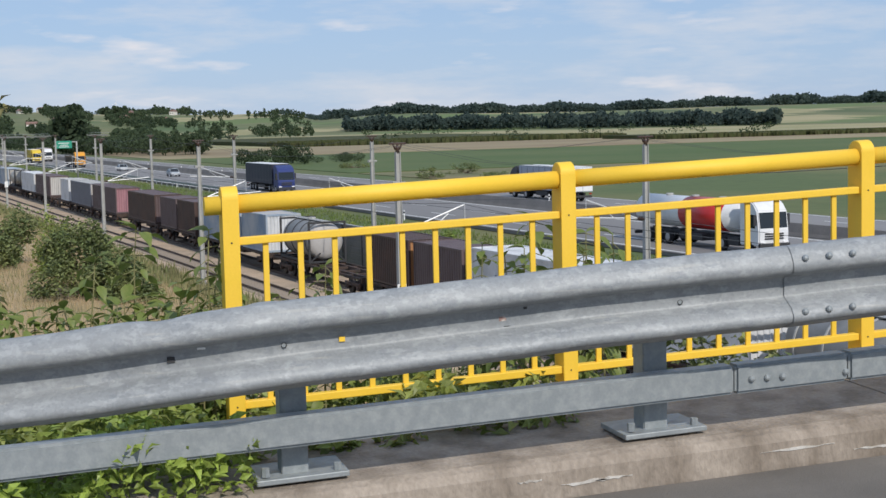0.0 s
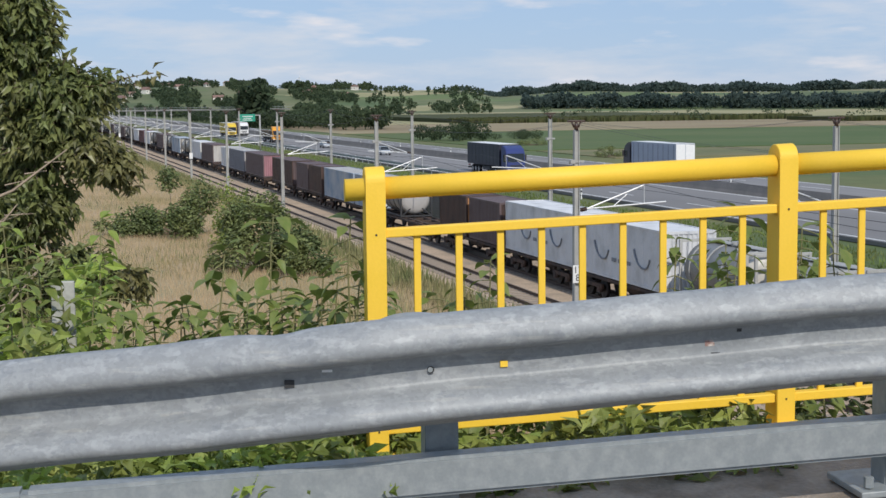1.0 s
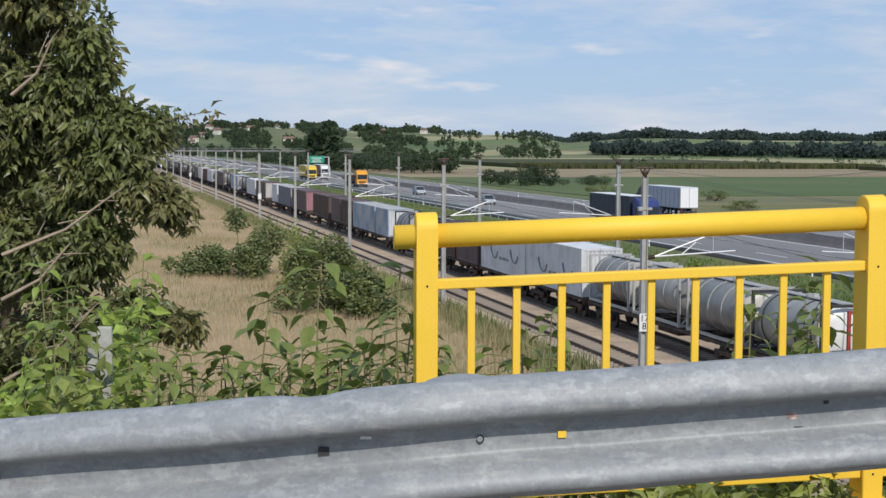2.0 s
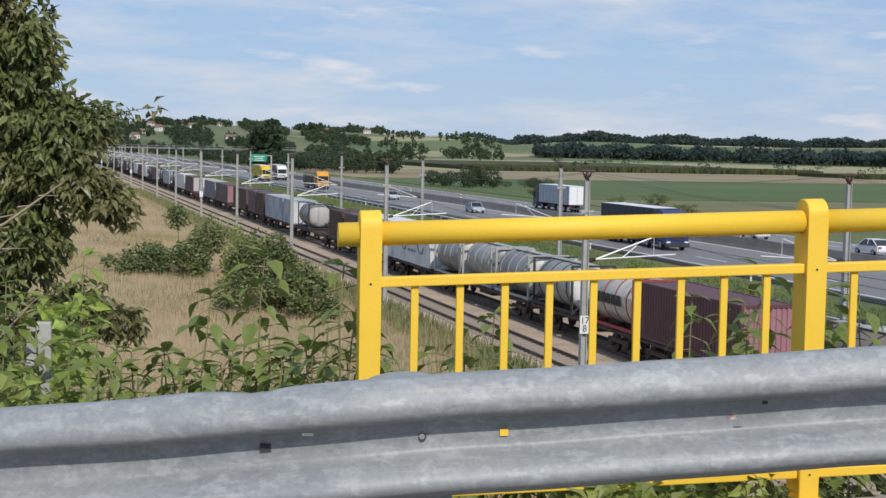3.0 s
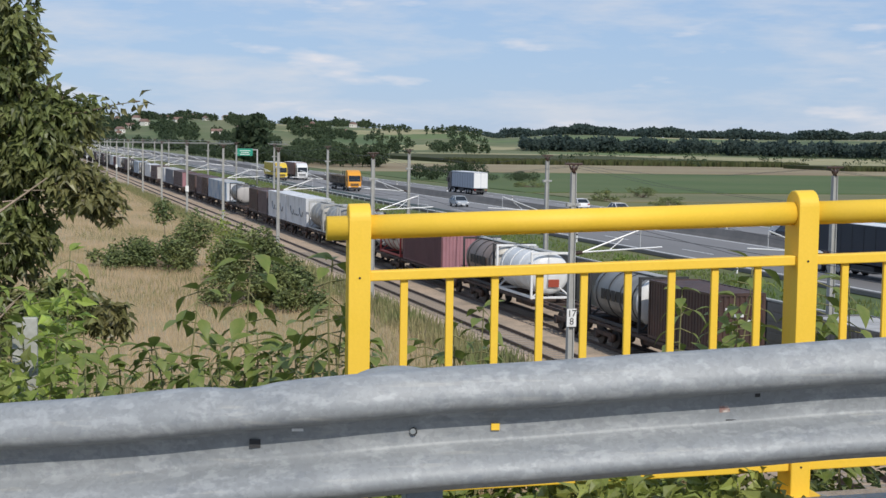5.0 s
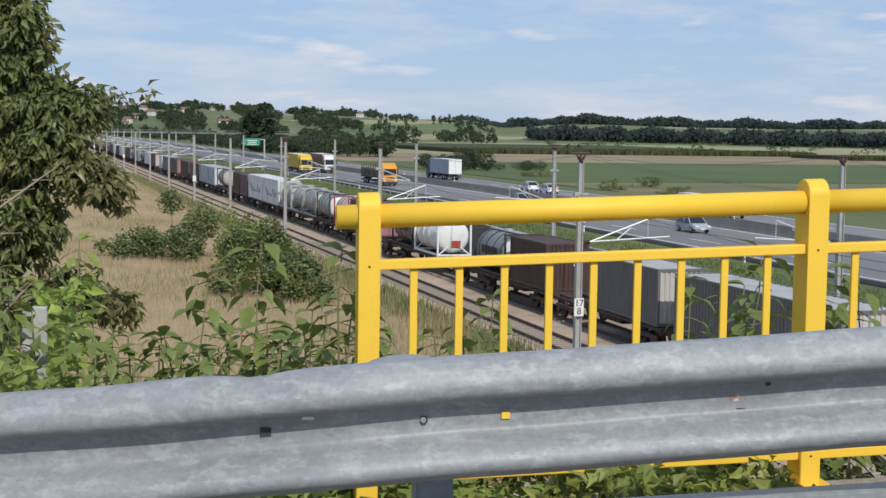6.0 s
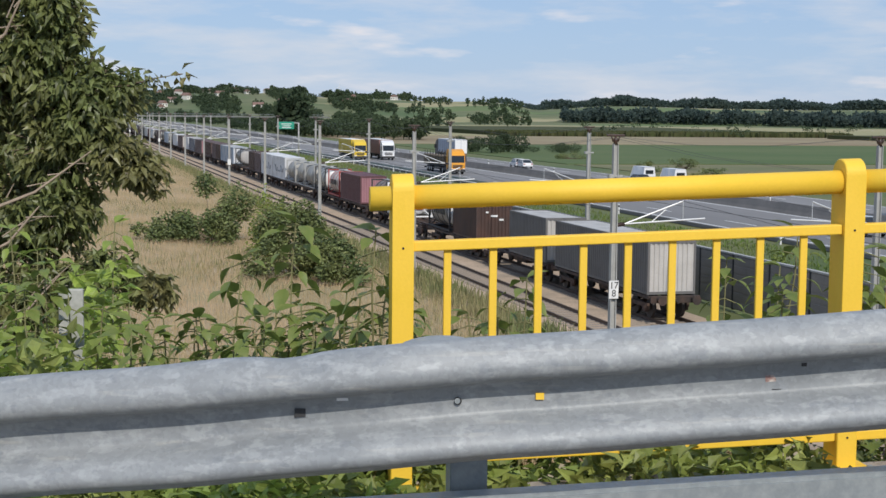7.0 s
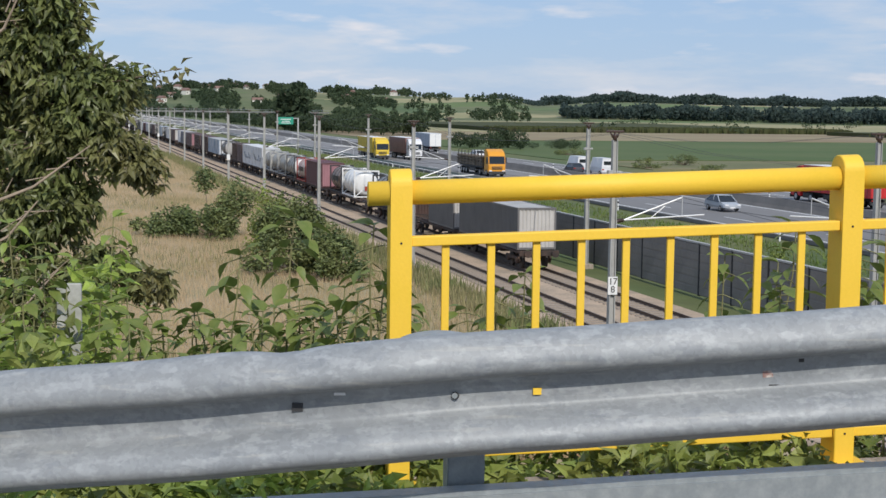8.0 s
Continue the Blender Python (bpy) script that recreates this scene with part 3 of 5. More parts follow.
def ribbed_box(length, material_, roof=None, end=None, height=2.56, width=2.46, rib=0.28):
    """The parts of a box container: frame, two side walls, ends, roof. Near end at y = 0."""
    made = []
    hw = width / 2
    bm = B()
    for sx in (-1, 1):
        for yy in (0.06, length - 0.06):
            box(bm, (sx * (hw - 0.06), yy, height / 2), (0.12, 0.12, height), 0.01)
        for zz in (0.07, height - 0.05):
            box(bm, (sx * (hw - 0.05), length / 2, zz), (0.1, length - 0.24, 0.11 if zz < 1 else 0.09))
    for yy in (0.05, length - 0.05):
        for zz in (0.08, height - 0.06):
            box(bm, (0, yy, zz), (width - 0.24, 0.1, 0.13))
    made.append(("frame", finish("frame", bm, material_), None))

    def waves(total, step, depth):
        pts, u = [], 0.0
        while u < total - step * 0.5:
            pts += [(u, 0), (u + step * 0.38, 0), (u + step * 0.5, depth), (u + step * 0.88, depth)]
            u += step
        pts.append((total, 0))
        return pts

    for sx in (-1, 1):
        bm = B()
        pr = waves(length - 0.24, rib, 0.036)
        low = [bm.verts.new((sx * (hw - 0.012 - d), 0.12 + u, 0.12)) for u, d in pr]
        top = [bm.verts.new((sx * (hw - 0.012 - d), 0.12 + u, height - 0.09)) for u, d in pr]
        for i in range(len(pr) - 1):
            bm.faces.new((low[i], low[i + 1], top[i + 1], top[i]))
        made.append(("side_wall", finish("side_wall", bm, material_), None))
    for yy, nm in ((0.0, 1), (length, -1)):
        bm = B()
        pr = waves(width - 0.24, 0.24, 0.05)
        low = [bm.verts.new((-hw + 0.12 + u, yy + nm * (0.015 + d), 0.14)) for u, d in pr]
        top = [bm.verts.new((-hw + 0.12 + u, yy + nm * (0.015 + d), height - 0.12)) for u, d in pr]
        for i in range(len(pr) - 1):
            bm.faces.new((low[i], low[i + 1], top[i + 1], top[i]))
        made.append(("end_wall", finish("end_wall", bm, end or material_), None))
    bm = B()
    pr = waves(length - 0.2, 0.5, 0.02)
    a = [bm.verts.new((-hw + 0.08, 0.1 + u, height - 0.03 - d)) for u, d in pr]
    b = [bm.verts.new((hw - 0.08, 0.1 + u, height - 0.03 - d)) for u, d in pr]
    for i in range(len(pr) - 1):
        bm.faces.new((a[i], a[i + 1], b[i + 1], b[i]))
    made.append(("roof", finish("roof", bm, roof or material_), None))
    bm = B()
    box(bm, (0, length / 2, 0.06), (width - 0.22, length - 0.22, 0.08))
    made.append(("floor", finish("floor", bm, M["wagon_dark"]), None))
    return made


def container(s, length, material_, label, roof=None, end=None, height=2.56, rib=0.28, extra=None):
    c = thing("freight_container", label, "container", "containers on the goods train")
    for nm, me, lb in ribbed_box(length, material_, roof, end, height, rib=rib):
        part(nm, me, None, c)
    if extra:
        extra(c, length, height)
    ride(c, s)
    c["lift"] = DECK
    return c


def tank_container(s, length, shell, label, end=None, frame_mat=None, radius=1.16, high=2.56, boxy=False, extra=None):
    c = thing("tank_container", label, "tank container", "containers on the goods train")
    fm = frame_mat or M["chassis"]
    zc = high - radius - 0.06
    for yy in (0.06, length - 0.06):
        bm = B()
        for sx in (-1, 1):
            box(bm, (sx * 1.16, yy, high / 2), (0.12, 0.12, high), 0.01)
            rod(bm, (sx * 1.1, yy, 0.1), (sx * 0.45, yy, 0.62), 0.05, seg=6)
        for zz in (0.07, high - 0.06):
            box(bm, (0, yy, zz), (2.2, 0.1, 0.12), 0.01)
        part("end_frame", bm, fm, c)
    bm = B()
    for sx in (-1, 1):
        box(bm, (sx * 1.16, length / 2, 0.1), (0.1, length - 0.2, 0.14), 0.01)
    part("bottom_rail", bm, fm, c)
    # shell: a lathed barrel with dished ends
    prof = [(0.16, 0.0), (0.17, 0.35), (0.22, 0.7), (0.32, 0.92), (0.48, 1.0)]
    prof = prof + [(length - y, r) for y, r in reversed(prof)]
    bm = B()
    seg, rings = 28, []
    for y, r in prof:
        ring = []
        for k in range(seg):
            a = 2 * math.pi * k / seg
            ring.append(bm.verts.new((math.cos(a) * max(r, 0.01) * radius, y, zc + math.sin(a) * max(r, 0.01) * radius)))
        rings.append(ring)
    for i, (ra, rb) in enumerate(zip(rings, rings[1:])):
        for k in range(seg):
            f = bm.faces.new((ra[k], ra[(k + 1) % seg], rb[(k + 1) % seg], rb[k]))
            f.material_index = 1 if i < 4 else 0
            f.smooth = True
    me = finish("shell", bm, [shell, end or shell])
    part("shell", me, None, c)
    def ring():
        bm = B()
        outer = [[bm.verts.new((math.cos(2 * math.pi * k / 28) * q, y, math.sin(2 * math.pi * k / 28) * q)) for k in range(28)] for y, q in ((-0.04, radius), (-0.04, radius + 0.03), (0.04, radius + 0.03), (0.04, radius))]
        for ra, rb in zip(outer, outer[1:]):
            for k in range(28):
                bm.faces.new((ra[k], ra[(k + 1) % 28], rb[(k + 1) % 28], rb[k]))
        return finish("band", bm, fm)

    for y in np.linspace(0.9, length - 0.9, 4):
        part("band", shared(("band", radius, fm.name), ring), None, c, at=pose(0, y, zc))
    bm = B()
    box(bm, (0, length / 2, high - 0.01), (0.5, length - 0.5, 0.03))
    rod(bm, (0, length / 2, high - 0.1), (0, length / 2, high + 0.12), 0.26, seg=14)
    part("walkway", bm, M["mast_grey"], c)
    if extra:
        extra(c, length, zc)
    ride(c, s)
    c["lift"] = DECK
    return c


def end_placard(c, length, zc):
    bm = B()
    box(bm, (0.15, 0.12, zc - 0.5), (0.62, 0.03, 0.42))
    part("placard", bm, paint("placard_red", (0.35, 0.06, 0.03)), c, "rust-red placard on the tank end")


def side_marks(c, length, zc):
    bm = B()
    for k, w in enumerate((0.5, 0.55, 0.4, 0.5, 0.45)):
        box(bm, (-1.235, length * 0.28 + 0.62 * k, 1.4), (0.012, w, 0.5), 0)
    part("lettering", bm, M["black_paint"], c, "dark illegible lettering")


def white_marks(c, length, height):
    bm = B()
    for k, w in enumerate((0.3, 0.8, 0.5)):
        box(bm, (-0.5 + 0.5 * k, -0.012, 1.9 - 0.25 * k), (w * 0.6, 0.02, 0.12))
    part("lettering", bm, M["plate_white"], c)


def swirl(c, length, height):
    bm = B()
    for y0 in (1.6, 6.4):
        pts = [(y0 + 0.9 - 0.9 * math.cos(a), 1.5 - 0.62 * math.sin(a * 1.15)) for a in np.linspace(0.2, 3.0, 12)]
        for (ya, za), (yb, zb) in zip(pts, pts[1:]):
            rod(bm, (-1.236, ya, za), (-1.236, yb, zb), 0.05, seg=5)
    for k, w in enumerate((0.5, 0.9, 0.6)):
        box(bm, (-1.236, 4.0 + 0.9 * k, 0.95), (0.012, w * 0.8, 0.18))
    part("emblem", bm, paint("emblem_grey", (0.20, 0.22, 0.25)), c, "dark grey curved emblem and bars")


# Grey containers: shade put into the side colour, end and roof pale as sunlit.
grey_box_shaded = paint("grey_box_shaded", (0.15, 0.145, 0.14), (0.12, 0.115, 0.11))
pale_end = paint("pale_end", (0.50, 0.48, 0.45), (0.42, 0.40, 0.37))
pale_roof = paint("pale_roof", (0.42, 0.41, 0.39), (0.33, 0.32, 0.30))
rust_box = paint("rust_box", (0.085, 0.045, 0.034), (0.055, 0.034, 0.028), spots=0.5)
# One maroon in two tones: shaded colour for the sides, sunlit for the end.
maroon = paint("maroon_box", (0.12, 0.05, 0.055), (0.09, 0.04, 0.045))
maroon_end_lit = paint("maroon_end_lit", (0.36, 0.18, 0.20), (0.28, 0.14, 0.155))
white_box = paint("white_box", (0.62, 0.63, 0.64), (0.44, 0.45, 0.45), spots=0.62)
blue_box = paint("blue_box", (0.22, 0.30, 0.40), (0.45, 0.47, 0.48), spots=0.5, scale=0.5)
white_shell = paint("white_shell", (0.74, 0.74, 0.72), (0.60, 0.59, 0.56), 0.4)
cream_shell = paint("cream_shell", (0.52, 0.50, 0.45), (0.36, 0.33, 0.28), 0.45)
steel_shell = paint("steel_shell", (0.22, 0.22, 0.21), (0.13, 0.128, 0.12), 0.4)
brown_shell = paint("brown_shell", (0.22, 0.17, 0.14), (0.15, 0.11, 0.09), 0.5)
blue_shell = paint("blue_shell", (0.27, 0.275, 0.26), (0.40, 0.39, 0.36), 0.45)
pink_end = paint("pink_end", (0.62, 0.40, 0.34), (0.66, 0.58, 0.54))
dark_box = paint("dark_box", (0.12, 0.085, 0.085), (0.09, 0.06, 0.06))
red_frame = paint("red_frame", (0.36, 0.05, 0.04), (0.28, 0.05, 0.04))

container(0.0, 13.4, grey_box_shaded, "grey steel container, sides coloured dark for shade, corrugated end pale as sunlit", pale_roof, pale_end)
container(15.1, 7.0, grey_box_shaded, "grey steel container, sides coloured as in shade, end pale as sunlit", pale_roof, pale_end)
container(29.5, 6.06, rust_box, "rusty brown steel container with white marks", extra=white_marks)
tank_container(36.6, 6.06, steel_shell, "grey tank container with a white dished end", white_shell, extra=side_marks)
tank_container(51.0, 6.06, white_shell, "white tank container with a red placard on its end", white_shell, M["plate_white"], extra=end_placard)
tank_container(57.6, 6.06, brown_shell, "dirty brown-grey tank container", cream_shell, extra=side_marks)
container(68.5, 9.9, maroon, "maroon steel container, sides coloured dark as in shade, end lighter as sunlit", maroon, maroon_end_lit)
tank_container(79.3, 6.06, cream_shell, "cream tank container in a red steel frame", pink_end, red_frame, extra=side_marks)
tank_container(87.3, 6.06, blue_shell, "olive-grey tank container with a white end", white_shell)
tank_container(94.2, 6.06, steel_shell, "grey steel tank container with pale end", cream_shell, M["mast_grey"])
tank_container(101.2, 6.06, blue_shell, "pale grey dirty tank container", steel_shell, M["mast_grey"], 1.05)
tank_container(107.9, 6.06, steel_shell, "grey steel tank container in a pale frame", cream_shell, M["noise_cap"])
container(115.3, 10.8, white_box, "white smooth-sided container with a grey emblem", white_box, white_box, 2.75, 1.2, swirl)
container(126.4, 10.8, white_box, "white smooth-sided container with a grey emblem", white_box, white_box, 2.75, 1.2, swirl)
container(138.3, 6.06, dark_box, "dark brown container with a rusty end", dark_box, rust_box)
container(145.0, 6.06, rust_box, "rusty container with a dull orange end", rust_box, paint("orange_end", (0.42, 0.20, 0.08)))
tank_container(161.6, 6.06, steel_shell, "grey tank container with a dull pale end", paint("dull_end", (0.42, 0.40, 0.38)))
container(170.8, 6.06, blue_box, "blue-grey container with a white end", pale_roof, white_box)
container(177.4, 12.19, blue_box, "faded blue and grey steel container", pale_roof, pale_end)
container(191.0, 6.06, rust_box, "rusty brown ribbed steel container", dark_box, rust_box)
container(197.6, 6.06, dark_box, "dark brown ribbed steel container", dark_box, pale_end)
container(206.0, 12.19, rust_box, "rusty brown container with a red stripe", dark_box, dark_box)
container(224.5, 13.4, dark_box, "dark grey container with a pink end", dark_box, maroon_end_lit)
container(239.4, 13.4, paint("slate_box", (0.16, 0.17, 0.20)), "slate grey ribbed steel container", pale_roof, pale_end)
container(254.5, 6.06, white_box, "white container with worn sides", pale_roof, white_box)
for s, n in ((-0.75, 14.9), (14.4, 14.9), (29.0, 14.3), (44.2, 19.4), (64.6, 14.5), (79.0, 14.6), (93.8, 20.4), (114.6, 11.9), (126.3, 11.6), (137.9, 13.8), (151.9, 17.6), (170.3, 19.9), (190.5, 13.8), (204.8, 14.0), (223.9, 14.6), (238.7, 14.7), (253.9, 14.6)):
    flat_wagon(s, n)
rnd = random.Random(7)
s = 269.0
kinds = [(white_box, pale_end), (dark_box, pale_end), (rust_box, rust_box), (grey_box_shaded, white_box), (blue_box, pale_end), (maroon, maroon_end_lit)]
while s < 700:
    flat_wagon(s, 14.6)
    k = rnd.random()
    if k < 0.3:
        tank_container(s + 0.8, 6.06, rnd.choice([steel_shell, cream_shell, white_shell, brown_shell]), "tank container on the far part of the train")
        tank_container(s + 7.6, 6.06, rnd.choice([steel_shell, cream_shell, white_shell]), "tank container on the far part of the train")
    else:
        a, b = rnd.choice(kinds)
        container(s + 0.7, 13.2, a, "steel container on the far part of the train", a, b)
    s += 15.0


# ---- road vehicles ----
def drive(ob, x, y0, speed, flip=False):
    moving.append((ob, x, y0, ROAD_Z, speed, 180 if flip else 0))


def road_wheel(r, w):
    bm = B()
    rod(bm, (-w / 2, 0, 0), (w / 2, 0, 0), r, seg=20)
    bmesh.ops.bevel(bm, geom=[e for e in bm.edges if len(e.link_faces) == 2 and any(len(f.verts) > 4 for f in e.link_faces)], offset=r * 0.12, segments=2, affect="EDGES")
    return finish("tyre", bm, M["tyre"])


def rim_mesh(r, w):
    bm = B()
    for sx in (-1, 1):
        rod(bm, (sx * w * 0.5, 0, 0), (sx * (w * 0.5 + 0.015), 0, 0), r * 0.58, r * 0.5, seg=16)
    return finish("rim", bm, M["rim"])


def add_wheel(parent, x, y, r, w):
    wh = part("wheel", shared(("tyre", r, w), lambda: road_wheel(r, w)), None, parent, at=pose(x, y, r))
    part("rim", shared(("rim", r, w), lambda: rim_mesh(r, w)), None, wh)


def truck(label, cab_mat, box_mat, kind="box", roof_mat=None, rear_mat=None, cab_high=3.75):
    """A tractor and semi-trailer; the cab's front at y = 0, the tail at y = 16.2."""
    t = thing("articulated_lorry", label, "lorry", "lorries on the motorway")
    bm = B()
    prism(bm, [(0.05, 0.55), (2.25, 0.55), (2.25, cab_high), (1.5, cab_high), (0.65, cab_high - 0.35), (0.22, 2.9), (0.0, 1.5)], "x", -1.2, 1.2)
    bmesh.ops.bevel(bm, geom=list(bm.edges), offset=0.08, segments=2, affect="EDGES")
    cab = part("cab", bm, cab_mat, t)
    bm = B()
    prism(bm, [(0.03, 1.75), (0.17, 2.8), (0.19, 2.8), (0.06, 1.75)], "x", -1.08, 1.08)
    part("windscreen", bm, M["glass_dark"], cab)
    for sx in (-1, 1):
        bm = B()
        prism(bm, [(0.45, 1.75), (1.3, 1.75), (1.3, 2.65), (0.6, 2.65)], "x", sx * 1.195, sx * 1.215)
        part("side_window", bm, M["glass_dark"], cab)
        bm = B()
        box(bm, (sx * 1.34, 0.3, 2.3), (0.22, 0.14, 0.75), 0.04)
        part("mirror", bm, M["chassis"], cab)
        bm = B()
        box(bm, (sx * 0.92, -0.01, 0.78), (0.42, 0.08, 0.2), 0.03)
        part("headlight", bm, M["lamp_glass"], cab)
    bm = B()
    box(bm, (0, 0.0, 0.55), (2.42, 0.25, 0.4), 0.06)
    part("bumper", bm, M["chassis"], cab)
    bm = B()
    for k in range(3):
        box(bm, (0, -0.005, 1.05 + 0.16 * k), (1.5, 0.06, 0.1), 0.02)
    part("grille", bm, M["chassis"], cab)
    bm = B()
    for sx in (-0.42, 0.42):
        box(bm, (sx, 9.0, 0.88), (0.16, 14.0, 0.26))
    box(bm, (0, 3.2, 0.7), (2.2, 1.3, 0.55), 0.05)
    box(bm, (0, 8.4, 0.75), (2.3, 3.0, 0.5), 0.05)
    box(bm, (0, 16.1, 0.6), (2.4, 0.15, 0.25), 0.03)
    part("chassis", bm, M["chassis"], t)
    for x in (-1.05, 1.05):
        for y in (1.25, 4.4, 11.4, 12.7, 14.0):
            add_wheel(t, x, y, 0.51, 0.34)
    if kind == "box":
        bm = B()
        box(bm, (0, 9.55, 2.5), (2.54, 13.4, 2.75), 0.04)
        tr = part("trailer_body", bm, box_mat, t)
        bm = B()
        box(bm, (0, 9.55, 3.885), (2.5, 13.3, 0.03))
        part("roof", bm, roof_mat or M["plate_white"], tr)
        bm = B()
        for sx in (-0.63, 0.63):
            box(bm, (sx, 16.27, 2.5), (1.2, 0.04, 2.6), 0.02)
        part("rear_door", bm, rear_mat or box_mat, tr)
        bm = B()
        for sx in (-1.275, 1.275):
            for k in range(9):
                box(bm, (sx, 3.6 + 1.5 * k, 2.45), (0.02, 0.05, 2.55))
        part("side_seam", bm, M["chassis"], tr)
        bm = B()
        for sx in (-1, 1):
            box(bm, (sx * 1.0, 16.2, 0.9), (0.3, 0.06, 0.14))
        part("tail_light", bm, M["red_lamp"], tr)
    elif kind == "tanker":
        bm = B()
        prism(bm, [(1.2 * math.cos(a), 2.35 + 1.15 * math.sin(a)) for a in np.linspace(0, 2 * math.pi, 25)[:-1]], "y", 3.2, 16.0)
        tr = part("tank", bm, box_mat, t, smooth=True)
        for y in (6.0, 9.5, 13.0):
            bm = B()
            rod(bm, (0, y, 3.4), (0, y, 3.62), 0.28, seg=14)
            part("hatch", bm, M["mast_grey"], tr)
        bm = B()
        prism(bm, [(1.215 * math.cos(a), 2.35 + 1.165 * math.sin(a)) for a in np.linspace(0, 2 * math.pi, 25)[:-1]], "y", 4.5, 10.0)
        part("colour_band", bm, roof_mat or box_mat, tr, smooth=True)
    else:
        bm = B()
        box(bm, (0, 9.55, 1.2), (2.5, 13.4, 0.2), 0.02)
        for k in range(8):
            for sx in (-1.22, 1.22):
                box(bm, (sx, 3.4 + 1.75 * k, 2.3), (0.09, 0.09, 2.1))
        tr = part("trailer_bed", bm, M["chassis"], t)
        bm = B()
        for y in (4.8, 8.2, 11.6, 14.8):
            for k in range(22):
                r_ = random.Random(int(y * 10) + k)
                rod(bm, (-1.1 + (k % 6) * 0.42, y - 1.5, 1.45 + 0.36 * (k // 6)), (-1.1 + (k % 6) * 0.42 + r_.uniform(-.05, .05), y + 1.5, 1.45 + 0.36 * (k // 6)), 0.17, seg=7)
        part("load", bm, M["bark"], tr, "stacked logs")
    return t


def car(label, body_mat, tall=1.48, length=4.4, van=False):
    c = thing("car", label, "car", "cars on the motorway")
    bm = B()
    if van:
        low = [(0.0, 0.35), (0.02, 0.8), (0.8, 1.05), (length, 1.1), (length, 0.35)]
        top = [(0.75, 1.0), (1.45, tall), (length - 0.05, tall), (length, 1.05)]
    else:
        low = [(0.0, 0.35), (0.02, 0.68), (1.1, 0.92), (length - 0.1, 0.98), (length, 0.6), (length, 0.35)]
        top = [(1.0, 0.9), (1.8, tall), (3.2, tall), (length - 0.25, 0.96)]
    prism(bm, low, "x", -0.88, 0.88)
    bmesh.ops.bevel(bm, geom=list(bm.edges), offset=0.09, segments=2, affect="EDGES")
    body = part("body", bm, body_mat, c)
    bm = B()
    a = [bm.verts.new((sx * (0.86 if i in (0, 3) else 0.68), y, z)) for sx in (-1, 1) for i, (y, z) in enumerate(top)]
    n = len(top)
    bm.faces.new(a[:n])
    bm.faces.new(list(reversed(a[n:])))
    for i in range(n - 1):
        bm.faces.new((a[i], a[n + i], a[n + i + 1], a[i + 1]))
    if van:
        upper = part("upper_body", bm, body_mat, c)
        bm = B()
        prism(bm, [(0.80, 1.08), (1.36, tall - 0.12), (1.40, tall - 0.12), (0.86, 1.08)], "x", -0.62, 0.62)
        part("windscreen", bm, M["glass_dark"], upper)
        bm = B()
        box(bm, (0, length + 0.0, tall * 0.72), (1.1, 0.05, tall * 0.22), 0.01)
        part("rear_window", bm, M["glass_dark"], upper)
    else:
        part("cabin_glass", bm, M["glass_dark"], c)
    bm = B()
    y0, y1 = top[1][0], top[2][0]
    box(bm, (0, (y0 + y1) / 2, tall + 0.01), (1.38, y1 - y0 + 0.1, 0.06), 0.02)
    for sx in (-1, 1):
        for i in ((0, 1), (3, 2)):
            p, q = top[i[0]], top[i[1]]
            rod(bm, (sx * 0.86, p[0], p[1]), (sx * 0.69, q[0], q[1]), 0.045, seg=6)
        rod(bm, (sx * 0.8, (y0 + y1) / 2, 1.0), (sx * 0.69, (y0 + y1) / 2, tall), 0.05, seg=6)
    part("roof", bm, body_mat, c)
    for sx in (-1, 1):
        bm = B()
        box(bm, (sx * 0.62, 0.0, 0.66), (0.36, 0.1, 0.14), 0.03)
        part("headlight", bm, M["lamp_glass"], c)
        bm = B()
        box(bm, (sx * 0.66, length, 0.8), (0.3, 0.06, 0.16), 0.02)
        part("tail_light", bm, M["red_lamp"], c)
    for x in (-0.8, 0.8):
        for y in (0.85, length - 0.85):
            add_wheel(c, x, y, 0.32, 0.22)
    bm = B()
    box(bm, (0, -0.01, 0.42), (0.5, 0.02, 0.11))
    part("number_plate", bm, M["plate_white"], c)
    return c


blue_cab = paint("blue_cab", (0.028, 0.045, 0.17), (0.025, 0.04, 0.14), 0.35)
navy_side = paint("navy_side", (0.025, 0.028, 0.045), (0.02, 0.022, 0.04), 0.5)
yellow_cab = paint("yellow_cab", (0.72, 0.50, 0.04), None, 0.35)
orange_cab = paint("orange_cab", (0.75, 0.33, 0.03), None, 0.35)
white_cab = paint("white_cab", (0.74, 0.74, 0.74), None, 0.35)
grey_tarp = paint("grey_tarp", (0.38, 0.41, 0.46), (0.34, 0.37, 0.42), 0.6)
red_paint = paint("red_paint", (0.55, 0.03, 0.03), None, 0.35)
silver = paint("silver", (0.42, 0.45, 0.48), None, 0.3)
dark_paint = paint("dark_paint", (0.05, 0.05, 0.06), None, 0.3)

# towards the camera on the near carriageway (speed below zero), away on the far one
drive(truck("blue articulated lorry with a navy box trailer", blue_cab, navy_side, roof_mat=M["plate_white"]), 57.6, 188, -22)
drive(truck("orange lorry loaded with logs", orange_cab, rust_box, "logs"), 57.2, 356.5, -21)
drive(truck("white lorry with a dull red-brown trailer", white_cab, paint("brown_tarp", (0.25, 0.13, 0.11), (0.2, 0.11, 0.09))), 60.6, 434, -23)
drive(truck("yellow lorry with a yellow box trailer", yellow_cab, yellow_cab), 55.0, 416, -20.5)
